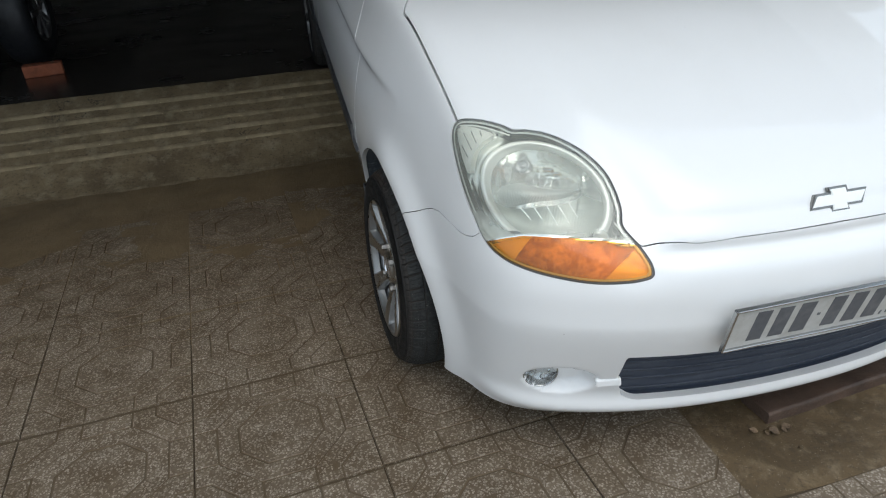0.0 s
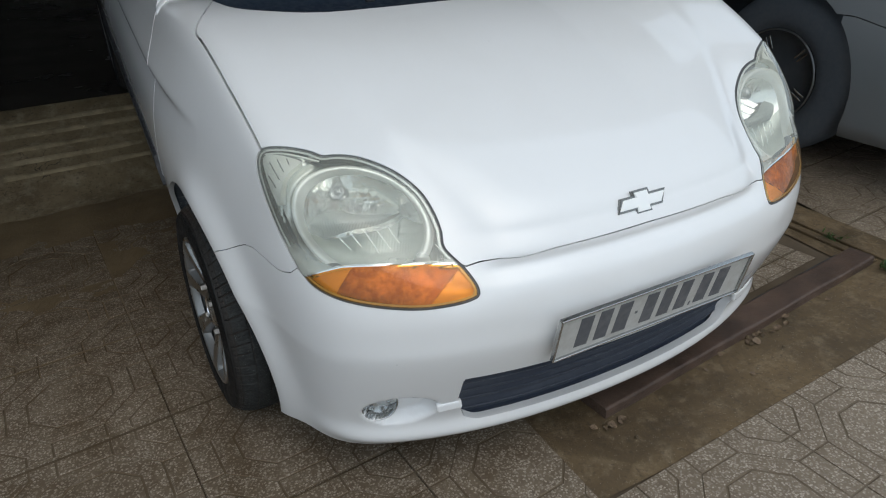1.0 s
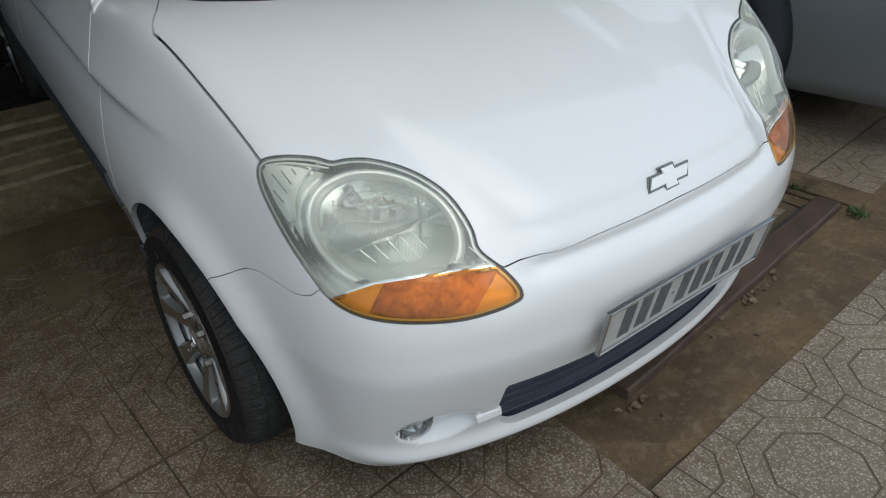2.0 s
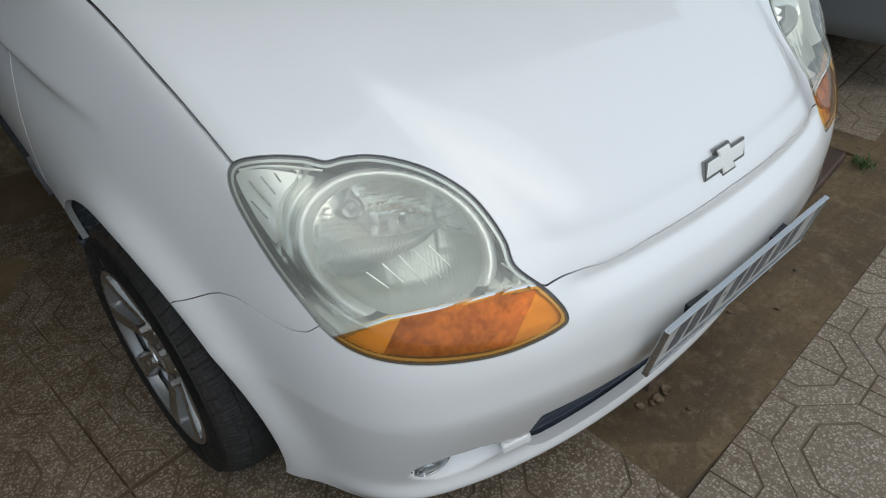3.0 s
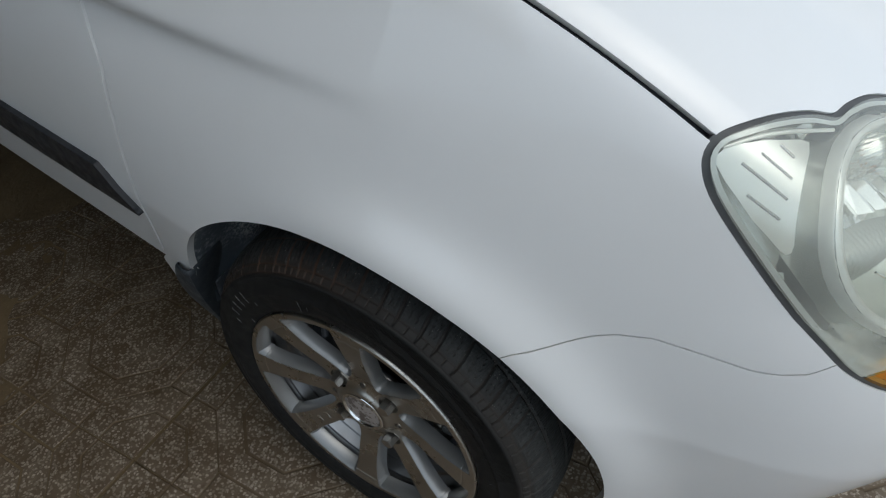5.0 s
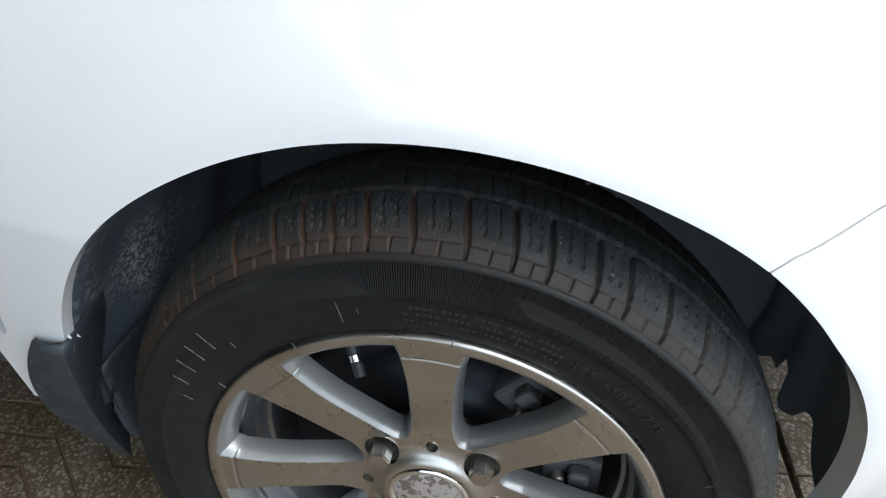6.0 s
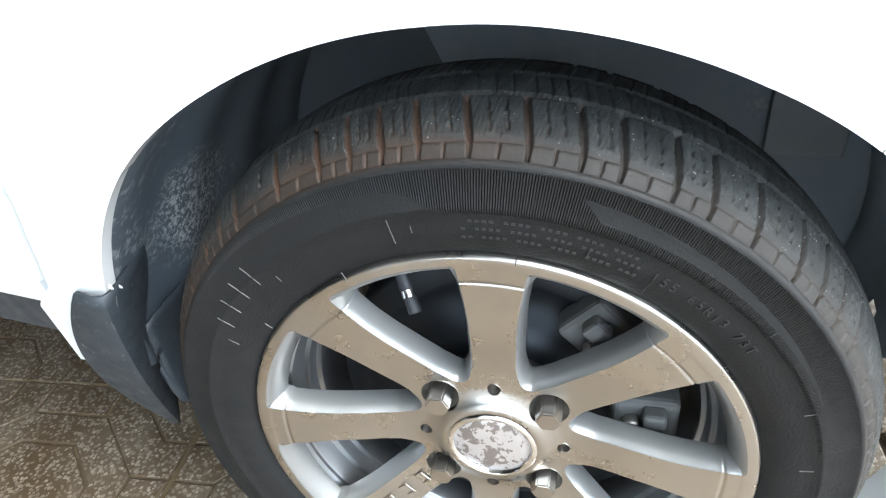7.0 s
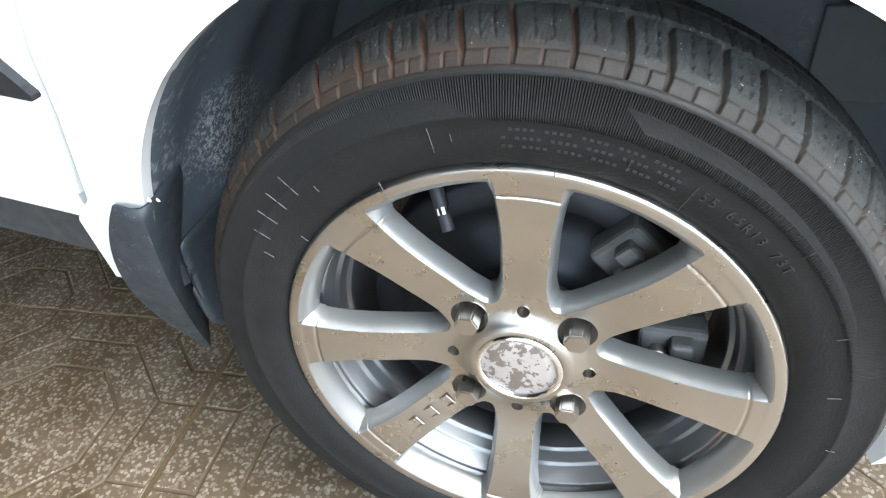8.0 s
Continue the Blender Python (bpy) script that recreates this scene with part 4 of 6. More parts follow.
plate = plate_part("number_plate", (.464, .003, .096), (0, .002, 0), M_PLATE, car, "faded white number plate in a bright metal surround", .001)
for nm, size, at in (("surround_top", (.474, .010, .004), (0, 0, .050)), ("surround_bottom", (.474, .010, .004), (0, 0, -.050)),
                     ("surround_side", (.004, .010, .104), (-.235, 0, 0)), ("surround_side", (.004, .010, .104), (.235, 0, 0))):
    plate_part(nm, size, at, M_FOG_BOWL, plate, "dull metal strip", .0015)
for k in range(2):
    plate_part("bracket", (.05, .03, .02), (-.12 + .24 * k, .017, .015), M_BLACK, plate, "black plate bracket")
x = -.196
for k, w in enumerate((.044, .044, .046, .020, .044, .044, .044, .010, .044, .044)):
    h, lift = (.006, 0) if k == 3 else (.010, -.032) if k == 7 else (.072, 0)
    plate_part("character_bar", (w - .014, .0006, h), (x + w / 2, .0003, lift), M_BAR, plate, "", 0, .04)
    x += w

# emblem: a plain bright cross-like badge
p, n = drop_to_body(0, .602)
face = Matrix.Translation(p) @ Vector(-n).to_track_quat("Y", "Z").to_matrix().to_4x4()


def badge(grow, thick, lift):
    w, h, s = .060 + grow, .0135 + grow, .012
    bm = bmesh.new()
    outline = [(-w, -h), (-.021 - grow + s * .2, -h), (-.019 - grow, -.0225 - grow), (.021 + grow, -.0225 - grow), (.019 + grow, -h), (w - s, -h),
               (w, h), (.021 + grow, h), (.019 + grow, .0225 + grow), (-.021 - grow, .0225 + grow), (-.019 - grow, h), (-w + s, h)]
    vs = [bm.verts.new((u, 0, v)) for u, v in outline]
    f = bm.faces.new(vs)
    ext = bmesh.ops.extrude_face_region(bm, geom=[f])
    bmesh.ops.translate(bm, verts=[v for v in ext["geom"] if isinstance(v, bmesh.types.BMVert)], vec=(0, -thick, 0))
    bmesh.ops.recalc_face_normals(bm, faces=bm.faces)
    bmesh.ops.bevel(bm, geom=[e for e in bm.edges if all(v.co.y < -thick * .9 for v in e.verts)], offset=.0015, segments=2, affect="EDGES")
    bmesh.ops.transform(bm, verts=bm.verts, matrix=face @ Matrix.Translation((0, lift, 0)))
    return bm


emblem = part("emblem", badge(0, .007, .001), M_BADGE_RIM, car, "bright chrome badge on the bonnet")
part("emblem_face", badge(-.0042, .0016, -.0062), M_BADGE, emblem, "paler satin centre")


# ---- wheels: eight flat-faced spokes, tyre with cross grooves ----
SPIN = radians(-3.3)  # how far the wheel has rolled


def window(y, z):
    """Positive inside one of the eight openings between the spokes."""
    r, th = np.hypot(y, z), np.arctan2(z, -y)
    off = ((th - SPIN) / radians(45) + .5) % 1 - .5
    across = r * np.abs(np.sin(off * radians(45)))
    half = np.interp(r, (.055, .065, .075, .090, .120, .135, .145, .160, .1725, .18), (.0200, .0172, .0150, .0149, .0154, .0164, .0176, .0196, .0216, .0230))
    soft = lambda p, q, k: np.minimum(p, q) - np.clip(k - np.abs(p - q), 0, None) ** 2 / (4 * k)
    return soft(soft(across - half, .1728 - r, .0035), r - .0592, .0045)


def face_x(r):
    return np.interp(r, (0, .030, .034, .038, .044, .052, .060, .072, .085, .105, .120, .140, .160, .1700, .1712, .1785, .1796, .1806, .1814),
                     (.002, -.003, -.0042, -.0035, .0010, .0038, .0042, .0032, .0008, -.0038, -.0070, -.0110, -.0143, -.0157, -.0161, -.0168, -.0165, -.0150, -.0120))


def lug_holes(y, z):
    d = np.full(np.shape(y), 1.0)
    for k in range(4):
        a = radians(45 + 90 * k) - SPIN
        d = np.minimum(d, np.hypot(y - .0560 * math.cos(a), z - .0560 * math.sin(a)) - .0142)
        b = radians(90 * k) - SPIN
        d = np.minimum(d, np.hypot(y - .052 * math.cos(b), z - .052 * math.sin(b)) - .0048)
    return d


def rim_meshes():
    n, m = 800, 64
    rr = np.sort(np.concatenate([np.linspace(.030, .1814, m - 8), (.1582, .1588, .1600, .1606, .1700, .1712, .1796, .1806)]))
    th = np.linspace(0, 2 * math.pi, n + 1)
    R, H = np.meshgrid(rr, th)
    V = np.stack([face_x(R) + .0007 * (np.abs(R - .1594) < .0008), R * np.cos(H), R * np.sin(H)], -1).reshape(-1, 3)
    T = grid_tris(n + 1, m)
    V, T = clip(V, T, lambda P: -window(P[:, 1], P[:, 2]))
    V, T = clip(V, T, lambda P: lug_holes(P[:, 1], P[:, 2]))
    B = borders(T)
    mid = V[B].mean(1)
    r = np.hypot(mid[:, 1], mid[:, 2])
    at_win = np.abs(window(mid[:, 1], mid[:, 2])) < .0015
    e = .0008

    def wall(sel, depth, taper, steps):
        E = B[sel]
        bv, inv = np.unique(E, return_inverse=True)
        inv = inv.reshape(-1, 2)
        W = V[bv]
        g = np.stack([window(W[:, 1] + e, W[:, 2]) - window(W[:, 1] - e, W[:, 2]), window(W[:, 1], W[:, 2] + e) - window(W[:, 1], W[:, 2] - e)], 1)
        g /= np.maximum(np.linalg.norm(g, axis=1, keepdims=True), 1e-9)
        rad = np.hypot(W[:, 1], W[:, 2])
        taper_ = taper * (1 + .9 * np.clip((rad - .156) / .012, 0, 1))
        rows = []
        for t, s in steps:
            Q = W.copy()
            Q[:, 0] += depth * t
            Q[:, 1:] += g * (taper_ * s)[:, None]
            rows.append(Q)
        k = len(bv)
        faces = []
        for j in range(len(rows) - 1):
            faces += [(j * k + a, j * k + b, (j + 1) * k + b, (j + 1) * k + a) for a, b in inv]
        return mesh_of("wall", np.concatenate(rows), faces)

    face = mesh_of("face", V, T)
    return face, wall(at_win, .019, .0052, ((0, 0), (.05, .2), (.35, .62), (.8, .95), (1, 1)))


def tyre_mesh(n, fine):
    """Rubber with cross grooves, sipes and long grooves cut into a turned form."""
    half = [(.1790, -.004), (.1815, -.0125), (.1865, -.0160), (.194, -.0188), (.204, -.0205), (.2135, -.0205), (.2145, -.0212), (.2160, -.0208), (.2362, -.0153), (.2372, -.0158),
            (.2392, -.0142), (.2409, -.0122), (.2413, -.0114), (.2418, -.0108), (.2422, -.0100), (.2428, -.0090), (.2440, -.0075), (.2455, -.0058), (.2470, -.0040), (.2477, -.0031),
            (.2480, -.0027), (.2484, -.0022), (.2488, -.0016), (.2495, -.0005)]
    tread = [(-.0005 + (.058 + .0005) * k / fine, 0) for k in range(1, fine + 1)]
    for x, _ in tread:
        u = (.058 - x) / .0585
        half.append((.2635 - .014 * u ** 2.6, x))
    prof = half + [(r, .116 - x) for r, x in half[-2::-1]]
    P = np.array(prof)
    th = np.linspace(0, 2 * math.pi, n, endpoint=False)[:, None]
    r0, x0 = P[:, 0][None, :], P[:, 1][None, :]
    ax = np.abs(x0 - .058)
    out = x0 < .058
    # blocks of uneven length, as angles from the front of the wheel
    steps = (7.6, 4.95, 4.75, 5.1, 6.6, 7.5, 6.65, 5.05, 6.9, 5.1, 6.8)
    marks, at_ = [], 118.9
    for k in range(59):
        marks.append(at_)
        at_ -= steps[k % 11] * (1 if k < 11 else 293.0 / 295.05)
    marks = np.array(marks)
    deg0 = 180 - np.degrees(th)
    lean = 2.0 * np.clip((.048 - (ax - .012)) / .048, 0, 1.4) ** .8 * np.clip((r0 - .243) / .006, 0, 1)
    here = np.where(out, deg0 - lean, -deg0 + lean + 3.0)
    nxt = np.concatenate([marks[1:], [marks[0] - 360]])
    mids = (marks + nxt) / 2

    def near(lines):
        rows = []
        for k in range(0, n, 150):
            d = here[k:k + 150, :, None] - lines
            d = d - 360 * np.round(d / 360)
            rows.append(np.abs(d).min(-1))
        return np.concatenate(rows) * (math.pi / 180 * .25)

    slot = lambda d, w: np.clip((w - d) / .0007 + .5, 0, 1)
    flare = .0011 + .0010 * np.clip((r0 - .243) / .010, 0, 1) - .0006 * np.clip((.050 - ax) / .02, 0, 1)
    cut = .0052 * slot(near(marks), flare) * (ax > .028) * np.clip((r0 - .2416) / .0006, 0, 1)
    cut = np.maximum(cut, .0024 * slot(near(mids), .0008) * (r0 > .2420) * (r0 < .2480))
    wav = .0006 * np.sin(x0 * 900)
    for s in (.36, .66):
        lines = marks + (nxt - marks - 360 * (nxt > marks)) * s
        cut = np.maximum(cut, .0022 * slot(np.abs(near(lines) + wav), .00055) * (ax > .033) * (ax < .055))
    for s in (.2, .5, .8):
        lines = marks + (nxt - marks - 360 * (nxt > marks)) * s
        cut = np.maximum(cut, .0018 * slot(near(lines), .0005) * (ax < .026) * (ax > .004))
    cut = np.maximum(cut, .0016 * (np.abs(r0 - .2482) < .0007) * np.ones_like(th))
    cut = np.maximum(cut, .0014 * (np.abs(r0 - .2416) < .0006) * np.ones_like(th))
    cut = np.maximum(cut, .0024 * np.clip((.0018 - np.abs(ax - .0285)) / .0008 + .5, 0, 1) * np.ones_like(th))
    cut = np.maximum(cut, .003 * np.clip((.0020 - ax) / .0008 + .5, 0, 1) * np.ones_like(th))
    cut = cut + .0003 * np.sin(th * 331 + x0 * 900) * np.sin(th * 197 - x0 * 1300) * (r0 > .2500)
    rad = r0 - cut
    V = np.stack([x0 + np.zeros_like(rad), rad * np.cos(th), rad * np.sin(th)], -1).reshape(-1, 3)
    m = len(prof)
    i, j = np.meshgrid(np.arange(n), np.arange(m - 1), indexing="ij")
    a, b = (i * m + j).ravel(), (((i + 1) % n) * m + j).ravel()
    return mesh_of("tyre", V, np.stack([a, b, b + 1, a + 1], 1))


def text_mesh(word, size, depth=.0006):
    cu = bpy.data.curves.new("word", "FONT")
    cu.body, cu.size, cu.extrude, cu.align_x, cu.resolution_u = word, size, depth, "CENTER", 2
    ob = bpy.data.objects.new("word", cu)
    me = bpy.data.meshes.new_from_object(ob)
    bpy.data.objects.remove(ob)
    return me


def on_arc(me, r, deg, x):
    """Stands a flat letter on the sidewall, its top away from the hub, seen from outside (-x)."""
    a = radians(deg)
    up = Vector((0, math.cos(a), math.sin(a)))
    out = Vector((-1, 0, 0))
    right = up.cross(out)
    m = Matrix((right, up, out)).transposed().to_4x4()
    m.translation = Vector((x, 0, 0)) + up * r
    me.transform(m)
    return me


def hexagon(r, h, at):
    bm = bmesh.new()
    bmesh.ops.create_cone(bm, cap_ends=True, segments=6, radius1=r, radius2=r * .92, depth=h, matrix=Matrix.Rotation(radians(-90), 4, "Y"))
    bmesh.ops.bevel(bm, geom=bm.edges[:], offset=.0012, segments=2, affect="EDGES")
    bmesh.ops.transform(bm, verts=bm.verts, matrix=Matrix.Translation(at))
    return bm


M_TYRE_MARK = plastic("raised_rubber_mark", (.014, .014, .0145), .55, (.025, .025, .025))
M_PATCH = plastic("grey_patch_plastic", (.15, .172, .190), .6, (.20, .21, .21))
M_PALE = plastic("chalk_scratch", (.048, .047, .046), .7, (.09, .09, .087))


def wheel():
    hub = new("wheel")
    hub.parent = car
    tagged(hub, "eight-spoke alloy wheel with a dusty tyre")
    tyre = part("tyre", tyre_mesh(2400, 40), M_RUBBER, hub, "dusty black tyre with red earth on its shoulder")
    face, walls = rim_meshes()
    rim = part("rim", face, M_MACHINED, hub, "machined alloy spokes, scratched and brown-tinged")
    part("spoke_sides", walls, M_SILVER, hub, "silver painted flanks of the spokes")
    part("barrel", lathe([(.1814, -.012), (.182, -.006), (.178, .002), (.170, .004), (.1672, .010), (.1660, .0110), (.1640, .0112), (.1628, .0125), (.1605, .0270), (.1595, .0280), (.1568, .0282), (.1557, .0295), (.1545, .0390), (.1535, .0400), (.1510, .0402), (.1500, .0415), (.1480, .0640), (.1470, .0780), (.150, .11), (.172, .13)], 160),
         M_BARREL, hub, "silver inner barrel with turned ridges")
    part("pocket_floor", lathe([(.030, .016), (.057, .026), (.060, .034), (.0, .036)], 64), M_NUT, hub)
    part("brake_drum", lathe([(.0, .046), (.060, .046), (.066, .050), (.072, .056), (.084, .056), (.086, .0575), (.106, .058), (.109, .054), (.1125, .0525), (.130, .0525), (.133, .055), (.134, .060), (.134, .10)], 96), M_DISC, hub, "dark dusty brake disc")
    for a, w, h in ((136, .058, .044), (181, .046, .050)):
        t = Matrix.Rotation(radians(a), 4, "X") @ Matrix.Translation((.046, .110, 0))
        bm = box((.026, h, w), (0, 0, 0), .006, None, 3)
        for size, at in (((.016, h * .5, w * .42), (-.017, -.005, w * .18)), ((.014, h * .34, w * .30), (-.018, .006, -w * .27)), ((.010, .016, .012), (-.028, .002, w * .2))):
            bm2 = box(size, at, .003)
            me2 = bpy.data.meshes.new("lug")
            bm2.to_mesh(me2)
            bm2.free()
            bm.from_mesh(me2)
        bmesh.ops.transform(bm, verts=bm.verts, matrix=t)
        cal = part("caliper", bm, M_CALIPER, hub, "pale dusty cast brake caliper")
        me = lathe([(0, -.008), (.006, -.0075), (.0075, -.006), (.008, .006)], 6)
        me.transform(t @ Matrix.Translation((-.014, -.010, -w * .05)))
        part("bolt", me, M_NUT, cal)
    hose = [Matrix.Rotation(radians(a), 4, "X") @ Vector((x, r, 0)) for a, x, r in ((128, .030, .124), (133, .020, .104), (142, .024, .092), (149, .034, .096))]
    part("brake_hose", curve_tube([tuple(v) for v in hose], .0050), M_BLACK, hub, "black rubber brake hose")
    for k in range(4):
        a = radians(45 + 90 * k) - SPIN
        y, z = .0560 * math.cos(a), .0560 * math.sin(a)
        b = radians(90 * k) - SPIN
        for nm, rad, yy, zz in (("nut_pocket", .0142, y, z), ("pin_hole", .0048, .052 * math.cos(b), .052 * math.sin(b))):
            me = lathe([(rad, -.0012), (rad * .98, .016), (0, .017)], 32)
            me.transform(Matrix.Translation((.0045, yy, zz)))
            part(nm, me, M_NUT, hub)
        part("lug_nut", hexagon(.0104, .027, (.0040, y, z)), M_NUT, hub, "worn steel lug nut")
    part("centre_cap", lathe([(0, -.0050), (.020, -.0045), (.0275, -.0035), (.0285, -.0020), (.0300, -.0015)], 64), M_CAP, hub, "round cap with peeling paint")
    part("cap_rim", lathe([(.0285, -.0015), (.0295, -.0058), (.0315, -.0062), (.0335, -.0044)], 64), M_CHROME, hub)
    a = radians(180 - 113)
    tip = lambda r, x: (x, r * math.cos(a), r * math.sin(a))
    valve = part("valve", curve_tube([tip(.158, .026), tip(.150, .022), tip(.139, .016)], .0056), M_BLACK, hub, "rubber valve stem")
    part("valve_collar", curve_tube([tip(.1405, .0167), tip(.138, .0155), tip(.1345, .0135)], .0050), M_CHROME, valve, "bright metal collar")
    part("valve_cap", curve_tube([tip(.1350, .0140), tip(.130, .0115), tip(.1245, .0085), tip(.1240, .0082)], .0047), M_BLACK, valve, "dark valve cap")
    # worn mark cut into one spoke, as plain strokes
    for k in range(3):
        for dy, dz, ly, lz in ((0, .005, .010, .0015), (0, -.005, .010, .0015), (-.004, 0, .0015, .010)):
            a = radians(-45) - SPIN
            bm = box((.001, ly, lz), (face_x(.085 + .018 * k) - .0003, .082 + .018 * k + dy, dz), .0004, None, 1)
            bmesh.ops.transform(bm, verts=bm.verts, matrix=Matrix.Rotation(a, 4, "X"))
            part("spoke_mark", bm, M_NUT, hub)
    # size of the tyre, and lines too small to read
    for k, ch in enumerate("155 65R13 73T"):
        if ch != " ":
            part("tyre_letter", on_arc(text_mesh(ch, .0088, .0004), .1985, 180 - 60 + 1.75 * k, -.0205), M_TYRE_MARK, tyre)
    for row in range(3):
        for k in range(26):
            me = mesh_of("stroke", [(-.0011, 0, 0), (.0011, 0, 0), (.0011, .0017, 0), (-.0011, .0017, 0), (-.0011, 0, .0003), (.0011, 0, .0003), (.0011, .0017, .0003), (-.0011, .0017, .0003)],
                         [(4, 5, 6, 7), (0, 1, 5, 4), (1, 2, 6, 5), (2, 3, 7, 6), (3, 0, 4, 7)], False)
            if (k * 7 + row * 3) % 5:
                part("tyre_letter", on_arc(me, .2065 - .0052 * row, 180 - 91 + 1.12 * k, -.0205), M_TYRE_MARK, tyre)
    for r, deg, ln in ((.2035, 103, .016), (.2035, 99.5, .005), (.203, 128, .005), (.194, 60, .014), (.200, 71, .008), (.2165, 132, .017), (.2155, 136.5, .017), (.2140, 141, .016), (.2115, 145.5, .013),
                       (.2015, 149.5, .008), (.186, 140, .006), (.1835, 116, .006), (.1835, 82, .006), (.215, 40, .008), (.212, 22, .007), (.206, 8, .008), (.215, -6, .006)):
        me = mesh_of("stroke", [(-.0003, 0, .0003), (.0003, 0, .0003), (.0003, ln, .0003), (-.0003, ln, .0003), (0, 0, .0010), (0, ln, .0010)],
                     [(0, 4, 5, 3), (4, 1, 2, 5)], False)
        part("moulding_hair", on_arc(me, r - ln / 2, 180 - deg, -.0203), M_PALE, tyre)
    return hub


W1 = wheel()
PLAIN_TYRE = tyre_mesh(720, 20)
PLAIN_TYRE.materials.append(M_RUBBER)
STEER = radians(3.0)


def put_wheel(ob, x, y, z, turn):
    ob.matrix_basis = Matrix.Translation((x, y, z)) @ turn


put_wheel(W1, -.727, AXLE_Y, AXLE_Z - .003, Matrix.Rotation(STEER, 4, "Z") @ Matrix.Rotation(radians(1.4), 4, "Y"))
REAR_Y, REAR_Z = 3.02, FLOOR_Z + .262
for m in (Matrix.Translation((-.727, REAR_Y, REAR_Z)) @ Matrix.Rotation(.6, 4, "X"), Matrix.Translation((.727, AXLE_Y, AXLE_Z)) @ Matrix.Rotation(math.pi + STEER, 4, "Z"),
          Matrix.Translation((.727, REAR_Y, REAR_Z)) @ Matrix.Rotation(math.pi, 4, "Z")):
    for ob in copy_thing(W1, m).children:
        if ob.name.startswith("tyre"):
            ob.data = PLAIN_TYRE


# ---- wheel houses and mud flaps ----
def arch_liner(sx, y0, z0, a0, a1, r, torn):
    """A turned shell over the wheel with an inner wall; the front lower end is torn off."""
    xs = np.concatenate([[.76], np.linspace(.715, .36, 34)])
    n, m = 90, len(xs)
    ends = np.interp(-xs, (-.70, -.631, -.593, -.564, -.545, -.530, -.515, -.504, -.495, -.491, -.462, -.458, -.435, -.416, -.36), (192, 189, 186.6, 185, 186, 191, 192.5, 193.5, 191, 187, 187.5, 192, 192.5, 196, 204)) if torn else np.full(m, a1)
    verts, faces = [], []
    for i in range(n + 1):
        for j, x in enumerate(xs):
            a = radians(a0 + (ends[j] - a0) * i / n)
            rr = r + (.003 if j > 1 else 0) + .003 * math.sin(x * 60)
            sy, sz = y0 + rr * math.cos(a), z0 + rr * math.sin(a)
            if sy < 1.4:
                x = min(x, float(side(np.float64(sy), np.float64(max(sz, .16)))) - (.007 if j == 0 else .020))
            else:
                x = min(x, .70)
            verts.append((sx * x, sy, sz))
    for i in range(n):
        for j in range(m - 1):
            faces.append((i * m + j, (i + 1) * m + j, (i + 1) * m + j + 1, i * m + j + 1))
    c = len(verts)
    verts.append((sx * .36, y0, z0 - .125))
    for i in range(n):
        faces.append((i * m + m - 1, (i + 1) * m + m - 1, c))
    return mesh_of("liner", verts, faces)


for sx in (-1, 1):
    liner = part("wheel_liner", arch_liner(sx, AXLE_Y, AXLE_Z, 58, 204, .3185, True), M_LINER, car, "dusty blue-grey plastic wheel housing, torn at its lower end")
    part("wheel_liner", arch_liner(sx, REAR_Y, REAR_Z - .01, -10, 190, .319, False), M_LINER, car)
    part("wheel_liner", arch_liner(sx, AXLE_Y, AXLE_Z, 0, 58, .3185, False), M_LINER_SHADED, car, "rear of the wheel housing, shaded by darker colour, with dried mud")
    part("patch_plate", box((.006, .075, .095), (sx * .366, .437, .366), .002), M_PATCH, liner, "paler flat plate on the inner wall")

    def flap():
        verts, faces = [], []
        n = 16
        for i in range(n + 1):
            t = i / n
            z = .375 - .217 * t
            edge, fold = 1.011 + .17 * t - .14 * t * t, flap_crease(z)
            x = .7365 - .020 * t - .034 * t * t
            row = ((x - .006, edge), (x, edge - .004), (x + .003, fold + .010), (x + .001, fold + .002), (x - .006, fold), (.66, fold + .018), (.55, fold + .034), (.36, fold + .040))
            verts += [(sx * px, py, z + (.030 * t * (k - 3) if k > 3 else 0) - (.004 * (k == 0) * (1 - t) ** 8)) for k, (px, py) in enumerate(row)]
        for i in range(n):
            for j in range(7):
                faces.append((i * 8 + j, (i + 1) * 8 + j, (i + 1) * 8 + j + 1, i * 8 + j + 1))
        me = mesh_of("flap", verts, faces)
        me.set_sharp_from_angle(angle=radians(28))
        return me

    def flap_tab():
        """The flap's inner tongue, which laps over the end of the liner; round below."""
        verts, faces, n, m = [], [], 14, 14
        for i in range(n + 1):
            for j in range(m + 1):
                u = 2 * j / m - 1
                a = radians(9 - 1.5 * u * u - (22 - 12 * abs(u) ** 3) * i / n)
                x, r = .640 + .085 * u, .3135 + .006 * max(0, i / n - .8) * 5 * (u * u)
                x = min(x, float(side(np.float64(AXLE_Y + r * math.cos(a)), np.float64(.2))) - .012)
                verts.append((sx * x, AXLE_Y + r * math.cos(a), AXLE_Z + r * math.sin(a)))
        for i in range(n):
            for j in range(m):
                k = i * (m + 1) + j
                faces.append((k, k + 1, k + m + 2, k + m + 1))
        return mesh_of("tab", verts, faces)

    ob = part("mud_flap", flap(), M_FLAP, car, "scuffed black plastic mud flap behind the front wheel")
    md = ob.modifiers.new("thick", "SOLIDIFY")
    md.thickness, md.offset = .003, 0
    tab = part("flap_tongue", flap_tab(), M_FLAP, ob, "scratched black tongue lapping over the liner")
    md = tab.modifiers.new("thick", "SOLIDIFY")
    md.thickness, md.offset = .0025, 0


